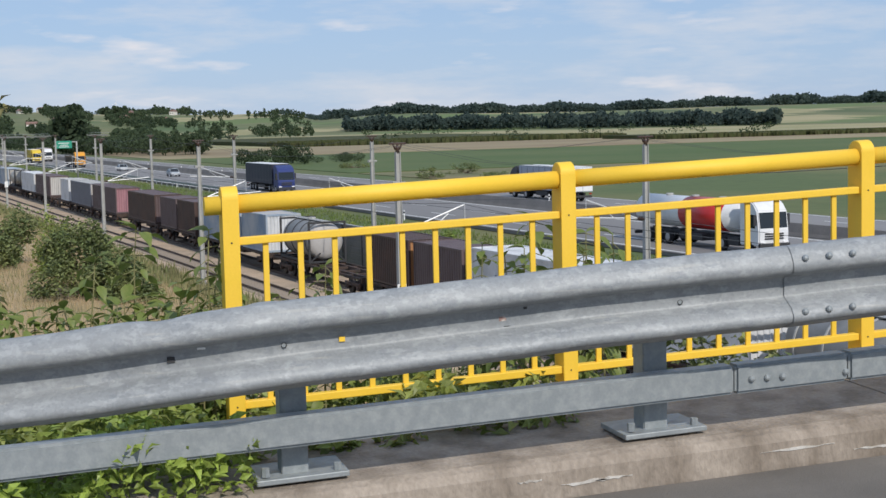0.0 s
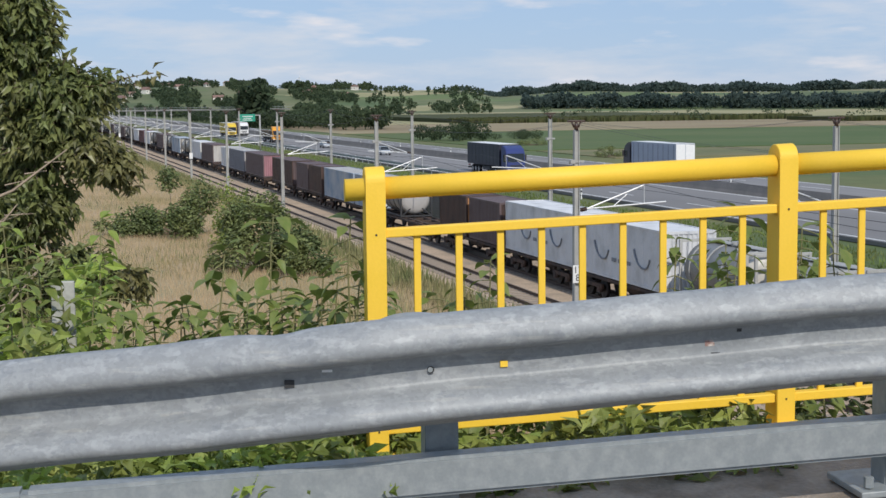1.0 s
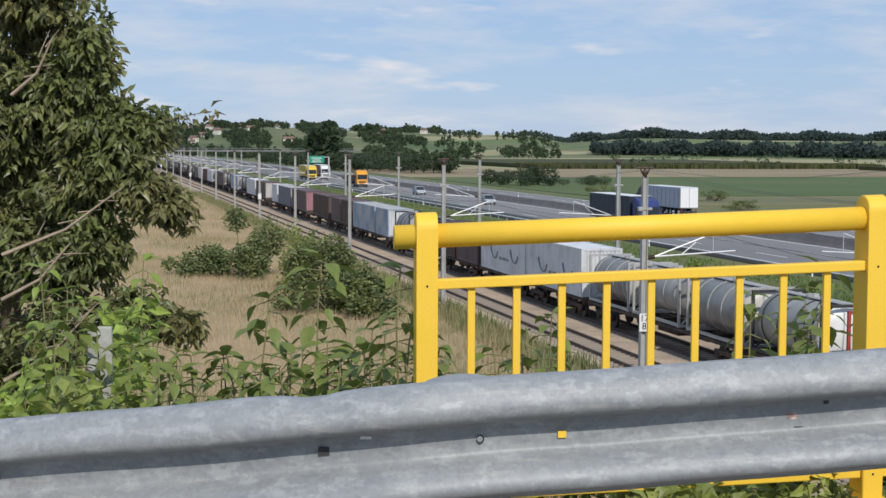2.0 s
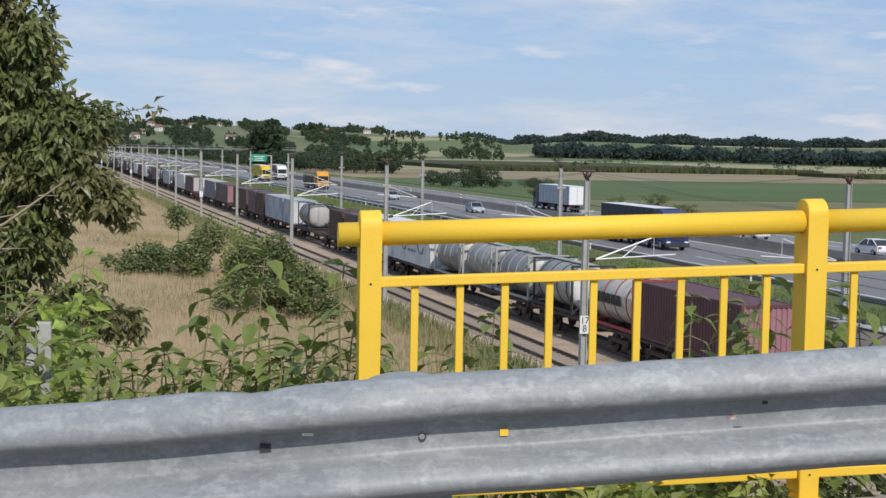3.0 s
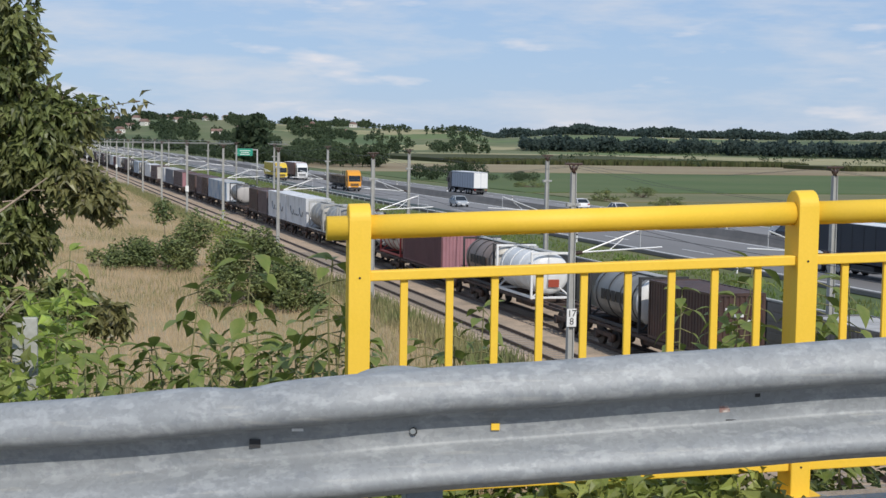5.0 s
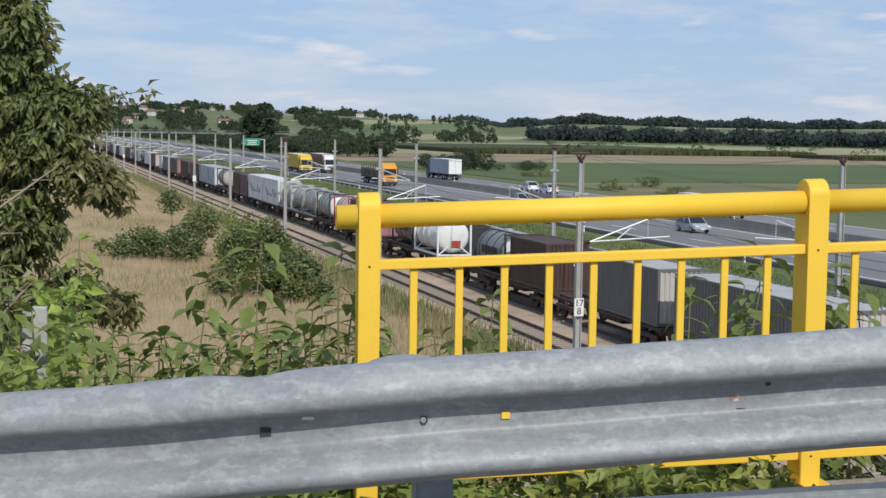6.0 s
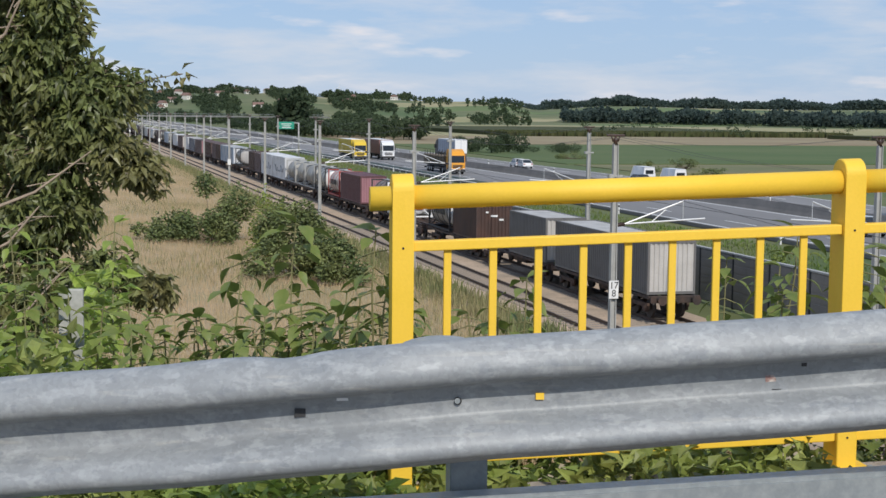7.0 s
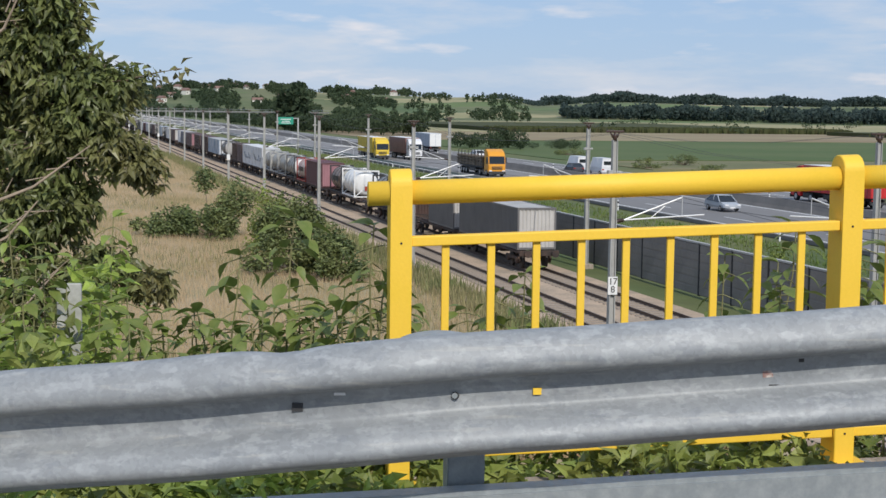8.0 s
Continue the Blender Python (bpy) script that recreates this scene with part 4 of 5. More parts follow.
drive(truck("white and red tanker lorry", white_cab, white_cab, "tanker", roof_mat=red_paint), 56.8, 75, -22)
drive(truck("grey box lorry with a pale rear", dark_paint, grey_tarp, roof_mat=M["plate_white"], rear_mat=M["plate_white"]), 76.4, 154.0, 20, True)
drive(truck("red lorry with a dark red trailer", red_paint, red_paint, rear_mat=red_paint), 76.0, -14.0, 19, True)
drive(car("silver estate car on the motorway", silver), 59.6, 314, -24.2)
drive(car("silver saloon car on the motorway", silver), 60.4, 268, -24.5)
drive(car("white saloon car on the motorway", white_cab), 75.2, 32, 29, True)
drive(car("white delivery van on the motorway", white_cab, 2.3, 5.4, True), 75.2, 5, 25.5, True)
drive(car("white delivery van with a low nose", white_cab, 2.4, 5.6, True), 75.2, -5, 25.5, True)
drive(car("white hatchback car on the motorway", white_cab, 1.5, 4.1), 75.0, 70, 24, True)
drive(car("dark grey estate car on the motorway", dark_paint), 72.4, 2, 25, True)


# ---- the bridge ----
def rise(x):
    return GRADE * x


SHEAR = Matrix(((1, 0, 0, 0), (0, 1, 0, 0), (GRADE, 0, 1, 0), (0, 0, 0, 1)))
bm = B()
prism(bm, [(-9.5, -0.75), (-1.04, -0.75), (-1.04, -0.17), (-9.5, -0.14)], "x", -30, 30)
bmesh.ops.transform(bm, matrix=SHEAR, verts=bm.verts)
solid("road", bm, M["asphalt"], "worn grey asphalt roadway of the bridge", kind="structure")
kerb = thing("kerb", "weathered concrete edge beam of the bridge with joints and stains", "kerb", kind="structure")
for k in range(-2, 4):
    x0 = -0.55 + 3.4 * k
    bm = B()
    prism(bm, [(-1.03, -0.75), (0.17, -0.75), (0.17, -0.005), (0.15, 0.0), (-0.96, -0.015), (-1.0, -0.03), (-1.03, -0.06)], "x", x0 + 0.006, x0 + 3.394)
    bmesh.ops.transform(bm, matrix=SHEAR, verts=bm.verts)
    part("kerb_block", bm, M["concrete"], kerb)
r = random.Random(31)
for x0, w, h in ((0.98, 0.10, 0.012), (1.16, 0.20, 0.016), (1.30, 0.16, 0.010), (2.02, 0.34, 0.012), (2.45, 0.22, 0.010), (0.40, 0.08, 0.012), (2.9, 0.2, 0.014), (3.4, 0.12, 0.05)):
    bm = B()
    n = 9
    z0 = -0.085 - r.uniform(0, 0.05)
    ring = []
    for k in range(2 * n):
        u = k / (n - 1) if k < n else (2 * n - 1 - k) / (n - 1)
        side = 1 if k < n else -1
        taper = math.sin(math.pi * min(max(u, 0.04), 0.96))
        ring.append((x0 + w * u, z0 + side * h * 0.5 * taper * r.uniform(0.5, 1.2) + r.uniform(-0.004, 0.004)))
    vs = [bm.verts.new((x, -1.0335, z + rise(x))) for x, z in ring]
    bm.faces.new(vs)
    made = bmesh.ops.extrude_face_region(bm, geom=list(bm.faces))
    bmesh.ops.translate(bm, verts=[v for v in made["geom"] if isinstance(v, bmesh.types.BMVert)], vec=(0, 0.004, 0))
    part("lime_run", bm, M["efflorescence"], kerb, "pale lime stain on the concrete")
bm = B()
prism(bm, [(-9.4, -1.6), (0.1, -1.6), (0.1, -0.76), (-9.4, -0.76)], "x", 3.5, 30)
bmesh.ops.transform(bm, matrix=SHEAR, verts=bm.verts)
solid("bridge_deck", bm, M["concrete"], "concrete deck of the road bridge", kind="structure")

# yellow railing
BAY = 1.557
railing = thing("railing", "bright yellow painted steel railing with a round handrail", "railing", kind="structure")
arc = [(0.064 * math.cos(a), 1.046 + 0.053 * math.sin(a)) for a in np.linspace(0, math.pi, 13)]
POSTP = [(0.064, 0.012)] + arc + [(-0.064, 0.012)]
for k in range(0, 6):
    x = BAY * k - 0.005
    bm = B()
    prism(bm, [(u + 0.064, v) for u, v in POSTP], "x", x, x + 0.072)
    bmesh.ops.bevel(bm, geom=list(bm.edges), offset=0.003, segments=1, affect="EDGES")
    bmesh.ops.transform(bm, matrix=SHEAR, verts=bm.verts)
    post = part("post", bm, M["yellow_paint"], railing)
    bm = B()
    box(bm, (x + 0.03, 0.06, 0.008 + rise(x)), (0.22, 0.22, 0.016), 0.004)
    part("base_plate", bm, M["yellow_paint"], post)
    bm = B()
    for dx in (-0.05, 0.11):
        rod(bm, (x + dx, -0.03, 0.016 + rise(x)), (x + dx, -0.03, 0.04 + rise(x)), 0.012, seg=6)
    part("bolt", bm, M["galvanised"], post)
    for z in (0.856, 0.132):
        bm = B()
        rod(bm, (x + 0.036, -0.002, z + rise(x)), (x + 0.036, 0.004, z + rise(x)), 0.004, seg=8)
        part("drain_hole", bm, M["black_paint"], post)
    x1 = x + BAY
    bm = B()
    rod(bm, (x - (0.072 if k == 0 else -0.03), 0.055, 1.019), (x1 + 0.03, 0.055, 1.019), 0.041, seg=28)
    bmesh.ops.transform(bm, matrix=SHEAR, verts=bm.verts)
    part("handrail", bm, M["yellow_paint"], railing, smooth=False)
    for z, name in ((0.857, "middle_rail"), (0.132, "bottom_rail")):
        bm = B()
        box(bm, ((x + 0.072 + x1) / 2, 0.04, z), (x1 - x - 0.072, 0.045, 0.034), 0.004)
        bmesh.ops.transform(bm, matrix=SHEAR, verts=bm.verts)
        part(name, bm, M["yellow_paint"], railing)
    for q in range(9):
        xb = x + 0.189 + 0.1547 * q
        bm = B()
        box(bm, (xb, 0.04, 0.4945), (0.026, 0.016, 0.695), 0.003)
        bmesh.ops.transform(bm, matrix=SHEAR, verts=bm.verts)
        part("baluster", bm, M["yellow_paint"], railing)

# steel guard rail: W beam, lower beam, posts with spacers
guard = thing("guard_rail", "weathered galvanised steel guard rail with a W-shaped beam", "guard rail", kind="structure")
GY, GZ = -1.15, 0.575
W_PROFILE = [(0.046, 0.149), (0.030, 0.156), (0.010, 0.148), (-0.010, 0.124), (-0.023, 0.101), (-0.029, 0.086), (-0.030, 0.066), (-0.022, 0.052), (0.002, 0.042), (0.036, 0.034), (0.050, 0.024), (0.052, -0.042), (0.047, -0.052), (0.024, -0.064), (-0.008, -0.086), (-0.023, -0.106), (-0.029, -0.121), (-0.027, -0.137), (-0.012, -0.149), (0.012, -0.156), (0.030, -0.162), (0.038, -0.170)]
SAG_X = (-1.25, -0.95, -0.55, -0.10, 0.30, 0.90, 1.30)
SAG_Z = (-0.003, -0.007, -0.012, -0.010, -0.007, -0.003, 0.0)


def beam_bend(x):
    """The beam swings away from the roadway and dips a little past the bridge's end."""
    d = min(max(0, -0.08 - x), 1.6)
    d = d * d / (d + 0.06)
    return 0.19 * d - 0.06 * max(0, x - 0.9), 0.018 * x - 0.058 * d + float(np.interp(x, SAG_X, SAG_Z))


def dent(x, v):
    """A knock in the upper lip of the beam, with the lip pushed up beside it."""
    return max(0.0, (v - 0.06) / 0.095) * (0.006 * math.exp(-((x + 0.56) / 0.12) ** 2) - 0.012 * math.exp(-((x + 0.36) / 0.065) ** 2))


def w_beam(x0, x1, dy):
    bm = B()
    front = [(GY + dy + u, GZ + v) for u, v in W_PROFILE]
    back = [(u + 0.004, v) for u, v in front]
    n = len(front)
    xs = np.linspace(x0, x1, int((x1 - x0) / 0.05) + 2)
    cols = []
    for x in xs:
        wob = 0.0022 * math.sin(x * 5.1 + 1.0) + 0.0016 * math.sin(x * 11.7)
        by, bz = beam_bend(x)
        cols.append([bm.verts.new((x, y + wob + by, z + 0.5 * wob + bz + dent(x, z - GZ))) for y, z in front + list(reversed(back))])
    for a, b in zip(cols, cols[1:]):
        m_ = len(a)
        for i in range(m_):
            f = bm.faces.new((a[i], a[(i + 1) % m_], b[(i + 1) % m_], b[i]))
            f.smooth = i < n - 1
    bmesh.ops.transform(bm, matrix=SHEAR, verts=bm.verts)
    return bm


JOINTS = (-7.9, -3.9, 2.05, 6.1, 10.2)
for i, (a, b) in enumerate(zip(JOINTS, JOINTS[1:])):
    beam = part("beam", w_beam(a, b + 0.3, -0.0055 * i), M["beam_zinc"], guard)
    if i < 1:
        continue
    for dx in (0.05, 0.15, 0.25):
        for v in (0.105, -0.105):
            bm = B()
            x = b + dx
            by, bz = beam_bend(x)
            bmesh.ops.create_uvsphere(bm, u_segments=10, v_segments=6, radius=0.014, matrix=Matrix.Translation((x, GY - 0.034 - 0.0055 * i + by, GZ + v + rise(x) + bz)))
            part("bolt", bm, M["galvanised"], beam)
for x, z, w, col in ((-0.334, 0.529, 0.028, "chassis"), (0.072, 0.562, 0.020, "ring"), (0.287, 0.572, 0.022, "yellow_paint"), (-0.226, 0.567, 0.03, "plate_white"), (0.908, 0.612, 0.026, "sticker"), (0.997, 0.650, 0.014, "chassis"), (1.62, 0.64, 0.02, "ring"), (-1.2, 0.44, 0.02, "chassis")):
    bm = B()
    y = GY + beam_bend(x)[0] + 0.049 - (0.0055 if x > -3.9 else 0)
    if col == "ring":
        rod(bm, (x, y - 0.002, z), (x, y + 0.005, z), w / 2, seg=12)
        part("bolt_hole", bm, M["chassis"], guard)
        bm = B()
        rod(bm, (x - 0.002, y - 0.003, z + 0.001), (x - 0.002, y + 0.005, z + 0.001), w * 0.38, seg=12)
        part("bolt", bm, M["galvanised"], guard)
    elif col == "sticker":
        box(bm, (x, y, z), (w * 1.1, 0.003, w * 0.7), 0, Euler((0, -0.08, 0)).to_matrix())
        part("sticker", bm, mat("sticker", (0.62, 0.56, 0.5), 0.6, vary=0.3, scale=60, grain=200, bump=0.0, other=(0.25, 0.14, 0.12)), guard, "faded worn paper sticker")
    else:
        box(bm, (x, y, z), (w, 0.005, w * (0.25 if col == "plate_white" else 0.8)))
        part("bolt_hole" if col == "chassis" else "paint_spot", bm, M[col], guard)
bm = B()
box(bm, (0.95, GY + 0.046 - 0.003, 0.582), (0.075, 0.003, 0.003))
part("scratch", bm, M["chassis"], guard)
# arched top of the spacer bracket, just above the beam
for x0 in (0.05, 1.55, 3.05):
    bm = B()
    prism(bm, [(x0 + 0.125 * math.cos(a), GZ + 0.080 + rise(x0) + 0.046 * math.sin(a)) for a in np.linspace(0, math.pi, 15)], "y", -1.075, -0.90)
    part("bracket_cap", bm, M["galvanised"], guard)
for x in (-4.36, -2.86, -1.36, 0.14, 1.64, 3.14, 4.64, 6.14):
    z0 = rise(x)
    bm = B()
    box(bm, (x - 0.05, -0.80, 0.30 + z0), (0.006, 0.10, 0.62))
    box(bm, (x, -0.853, 0.30 + z0), (0.10, 0.006, 0.62))
    box(bm, (x, -0.747, 0.30 + z0), (0.10, 0.006, 0.62))
    gp = part("post", bm, M["galvanised"], guard)
    bm = B()
    box(bm, (x + 0.02, -0.78, 0.010 + z0), (0.36, 0.28, 0.022), 0.004, Euler((0, -GRADE, 0)).to_matrix())
    part("base_plate", bm, M["galvanised"], gp)
    for dx in (-0.12, 0.16):
        bm = B()
        rod(bm, (x + dx, -0.88, 0.02 + z0), (x + dx, -0.88, 0.055 + z0), 0.016, seg=6)
        part("bolt", bm, M["galvanised"], gp)
    bm = B()
    box(bm, (x, -0.955, GZ - 0.03 + z0), (0.09, 0.2, 0.12), 0.01)
    part("spacer", bm, M["galvanised_dark"], gp)
for i, (a, b) in enumerate(((-8.3, -1.1), (-1.1, 1.93), (1.935, 2.45), (2.455, 10.2))):
    bm = B()
    prism(bm, [(-0.99, 0.150), (-0.90, 0.150), (-0.90, 0.270), (-0.99, 0.270)], "x", a, b)
    bmesh.ops.bevel(bm, geom=list(bm.edges), offset=0.012, segments=2, affect="EDGES")
    bmesh.ops.transform(bm, matrix=SHEAR, verts=bm.verts)
    lb = part("lower_beam", bm, M["galvanised"], guard)
    if i == 2:
        for dx in (0.07, 0.14, 0.21, 0.50):
            bm = B()
            bmesh.ops.create_uvsphere(bm, u_segments=10, v_segments=6, radius=0.015, matrix=Matrix.Translation((a + dx, -0.992, 0.21 + rise(a))))
            part("bolt", bm, M["galvanised"], lb)


# ---- plants ----
def leaf_block(leaves, material_, name, fold=0.25):
    """leaves: (place, direction, normal, length, width). Folded leaves of four triangles each."""
    v, f = [], []
    for p, d, up, ln, wd in leaves:
        d = d.normalized()
        side = d.cross(up)
        if side.length < 1e-3:
            side = d.orthogonal()
        side.normalize()
        nrm = side.cross(d)
        k = len(v)
        a, mid, tip = p, p + d * ln * 0.45 + nrm * ln * 0.05, p + d * ln - nrm * ln * 0.14
        v += [a, mid + side * wd * 0.5 + nrm * wd * fold, tip, mid - side * wd * 0.5 + nrm * wd * fold, mid]
        f += [(k, k + 1, k + 4), (k + 1, k + 2, k + 4), (k, k + 4, k + 3), (k + 3, k + 4, k + 2)]
    return raw(name, v, f, material_)


def rand_dir(r, zmin=-1.0, zmax=1.0):
    a, z = r.uniform(0, 2 * math.pi), r.uniform(zmin, zmax)
    q = math.sqrt(max(0, 1 - z * z))
    return Vector((q * math.cos(a), q * math.sin(a), z))


def big_tree(name, base, top_z, label, lumps, density, leaf, seed, leaf_mat="tree_leaf"):
    """lumps: (centre, radii) of the crown's masses; limbs reach into each and carry twigs with sprays of hanging leaves."""
    r = random.Random(seed)
    t = thing(name, label, "tree")
    base = Vector(base)
    bm = B()
    pts = [base + Vector((0.15 * math.sin(k * 1.3), 0.12 * math.cos(k * 1.7), (top_z - base.z) * k / 6)) for k in range(7)]
    for i, (a, b) in enumerate(zip(pts, pts[1:])):
        rod(bm, a, b, 0.16 * (1 - i / 7.5), 0.16 * (1 - (i + 1) / 7.5), seg=9)
    part("trunk", bm, M["bark"], t)
    allv = []
    for c, rad in lumps:
        c = Vector(c)
        bm = B()
        near = [Vector(q) for q, rq in lumps if rq[0] > rad[0] + 0.03] + [q for q in pts if rad[0] > 0.45]
        anchor = min(near, key=lambda q: (q - c).length + 0.4 * max(0, q.z - c.z))
        mid_ = anchor.lerp(c, 0.55) + Vector((0, 0, 0.02))
        thick = 0.045 * min(1, rad[0] / 0.5)
        rod(bm, anchor, mid_, thick, thick * 0.6, seg=6)
        rod(bm, mid_, c, thick * 0.6, thick * 0.3, seg=6)
        for _ in range(int(max(2, density * (rad[0] * rad[2]) ** 0.9))):
            d = rand_dir(r)
            d = (d + Vector((0.25, -0.45, 0.1))).normalized()
            e = c + Vector((d.x * rad[0], d.y * rad[1], d.z * rad[2])) * r.uniform(0.35, 1.05)
            s0 = c.lerp(e, 0.3)
            rod(bm, s0, e, 0.009, 0.003, seg=4, caps=False)
            out = (e - s0).normalized()
            for k in range(r.randint(9, 15) if rad[0] > 0.15 else 4):
                u = r.uniform(0.45, 1.05)
                p = s0.lerp(e, u) + rand_dir(r) * leaf * 0.35
                dd = out * 0.55 + rand_dir(r) * 0.75 + Vector((0, 0, -0.7))
                allv.append((p, dd, rand_dir(r, 0.15, 1.0) + Vector((0.2, -0.4, 0.2)), leaf * r.uniform(0.6, 1.15), leaf * r.uniform(0.30, 0.44)))
        part("limb", bm, M["bark"], t)
    part("crown", leaf_block(allv, M[leaf_mat], "crown"), None, t)
    for k, (a, b) in enumerate((((-2.7, 6.95, 0.45), (-1.75, 6.75, 0.98)), ((-2.7, 6.95, -0.55), (-2.0, 6.75, 0.02)), ((-2.6, 6.9, 1.7), (-2.25, 6.75, 2.15)), ((-2.7, 6.9, 0.1), (-2.15, 6.75, 0.55)))):
        a, b = Vector(a), Vector(b)
        bm = B()
        m1 = a.lerp(b, 0.5) + Vector((0.03, 0, -0.06))
        rod(bm, a, m1, 0.016, 0.011, seg=6)
        rod(bm, m1, b, 0.011, 0.005, seg=6)
        for q in range(4):
            u = a.lerp(b, 0.3 + 0.17 * q)
            rod(bm, u, u + Vector((r.uniform(0.05, 0.28), 0, r.uniform(-0.02, 0.22))), 0.006, 0.002, seg=4)
        part("bare_branch", bm, M["bare_wood"], t, "pale bare branch")
    return t


TREE = [((-2.55, 7.6, 2.6), (0.75, 0.7, 0.7)), ((-3.0, 7.8, 1.6), (0.9, 0.7, 0.9)), ((-2.35, 7.5, 1.75), (0.48, 0.5, 0.5)), ((-1.95, 7.35, 1.45), (0.45, 0.45, 0.34)), ((-1.62, 7.3, 1.45), (0.26, 0.3, 0.2)), ((-1.85, 7.3, 1.2), (0.4, 0.4, 0.25)), ((-2.1, 7.4, 1.85), (0.34, 0.4, 0.34)),
        ((-2.1, 7.4, 1.0), (0.55, 0.5, 0.4)), ((-1.68, 7.25, 0.95), (0.34, 0.35, 0.24)), ((-1.48, 7.2, 0.8), (0.22, 0.3, 0.15)), ((-2.4, 7.5, 0.4), (0.6, 0.5, 0.5)), ((-2.0, 7.35, 0.5), (0.32, 0.4, 0.3)), ((-2.3, 7.4, -0.2), (0.5, 0.5, 0.4)),
        ((-1.75, 7.2, -0.0), (0.40, 0.35, 0.22)), ((-1.42, 7.1, -0.12), (0.30, 0.25, 0.13)), ((-1.25, 7.05, -0.2), (0.17, 0.2, 0.07)), ((-1.42, 7.15, 0.82), (0.24, 0.25, 0.13)), ((-3.2, 8.0, 0.6), (0.9, 0.8, 1.0)), ((-3.1, 7.9, -0.6), (0.8, 0.7, 0.6)), ((-2.5, 7.7, 3.4), (0.8, 0.8, 0.5)), ((-1.3, 7.1, 1.53), (0.12, 0.1, 0.05)), ((-1.12, 7.1, 1.58), (0.09, 0.1, 0.03)), ((-1.3, 7.2, 0.68), (0.09, 0.1, 0.10)), ((-2.15, 7.4, 2.15), (0.3, 0.4, 0.3))]
big_tree("broadleaf_tree", (-2.7, 7.8, -4.6), 3.3, "broadleaf tree with hanging olive-green leaves beside the bridge embankment", TREE, 470, 0.125, 11)


def bush(base, size, label, seed, n=3600, leaf=0.32, leaf_mat="bush_leaf"):
    r = random.Random(seed)
    t = thing("bush", label, "bush", "bushes on the dry slope")
    n, leaf = int(n * 1.25), leaf * 1.1
    base = Vector(base)
    bm = B()
    tips = []
    for k in range(16):
        d = rand_dir(r, 0.1, 1.0)
        e = base + Vector((d.x * size[0] * r.uniform(0.5, 1.15), d.y * size[1] * r.uniform(0.5, 1.1), d.z * size[2] * r.uniform(0.4, 1.0)))
        rod(bm, base + rand_dir(r) * 0.15, e, 0.06, 0.012, seg=5)
        tips.append((e, r.uniform(0.5, 1.0)))
    part("branching", bm, M["bark"], t)
    lv = []
    for _ in range(n):
        e, q = r.choice(tips)
        d = rand_dir(r)
        p = e + Vector((d.x * size[0], d.y * size[1], d.z * size[2] * 0.8)) * 0.42 * q * r.random() ** 0.45
        if p.z < base.z + 0.1:
            p.z = base.z + r.uniform(0.1, 0.6)
        lv.append((p, rand_dir(r, -0.7, 0.6), rand_dir(r, 0.1, 1), leaf * r.uniform(0.6, 1.2), leaf * r.uniform(0.4, 0.6)))
    part("foliage", leaf_block(lv, M[leaf_mat], "foliage"), None, t)
    return t


def at_track(x, y, dz=0.0):
    p = TRACK @ Vector((x, y, float(land(x, y)) + dz))
    return p


bush(at_track(10.2, 108), (3.6, 3.6, 4.8), "dark round bush on the dry grass slope", 21, 4200, 0.34)
bush(at_track(6.6, 108), (2.2, 2.5, 2.2), "low dark bush in dry grass", 22, 2000, 0.30)
bush(at_track(12.6, 82), (3.0, 3.0, 4.6), "green bush with lighter shoots beside the railway", 23, 4600, 0.28, "bush_leaf")
bush(at_track(14.4, 79), (2.2, 2.2, 3.0), "broad dark bush beside the railway", 24, 3200, 0.28)
bush(at_track(13.0, 96), (1.6, 1.8, 4.2), "slender green sapling beside the bushes", 25, 1600, 0.28, "weed_leaf")
for i, (x, y, w, h) in enumerate(((36, 80, 1.0, 1.6), (38.5, 71, 1.3, 2.2), (41, 93, 1.2, 1.8), (37, 105, 1.2, 2.4), (99, 210, 3.5, 1.8), (110, 245, 4, 2.2), (97, 232, 2.5, 2.2), (108, 300, 4, 2.0))):
    bush(at_track(x, y), (w, w, h), "small green shrub in the verge", 40 + i, 700, 0.3, "weed_leaf" if i < 4 else "bush_leaf")


def blades(name, label, area, count, seed, material_, tall, wide, keep=None):
    """Upright grass blades over an area of the plan (track axes)."""
    rg = np.random.default_rng(seed)
    x, y = rg.uniform(area[0], area[1], count), area[2] + (area[3] - area[2]) * rg.random(count) ** 1.7
    if keep is not None:
        ok = keep(x, y)
        x, y = x[ok], y[ok]
    n = len(x)
    z = land(x, y)
    a, h, w = rg.uniform(0, 6.28, n), tall * rg.uniform(0.5, 1.25, n), wide * rg.uniform(0.6, 1.4, n)
    lx, ly = rg.normal(0, 0.22, n) * h, rg.normal(0, 0.22, n) * h
    v = np.empty((n, 3, 3))
    v[:, 0] = np.stack([x - np.cos(a) * w, y - np.sin(a) * w, z - 0.03], -1)
    v[:, 1] = np.stack([x + np.cos(a) * w, y + np.sin(a) * w, z - 0.03], -1)
    v[:, 2] = np.stack([x + lx, y + ly, z + h], -1)
    f = np.arange(n * 3).reshape(-1, 3)
    ob = tagged(new(name, raw(name, v.reshape(-1, 3).tolist(), f.tolist(), material_)), label, "grass", kind="stuff")
    ob.matrix_basis = TRACK
    return ob


def patches(x, y):
    return np.sin(x * 0.31 + 2) * np.sin(y * 0.11 + 1) + 0.5 * np.sin(x * 0.9 + y * 0.23)


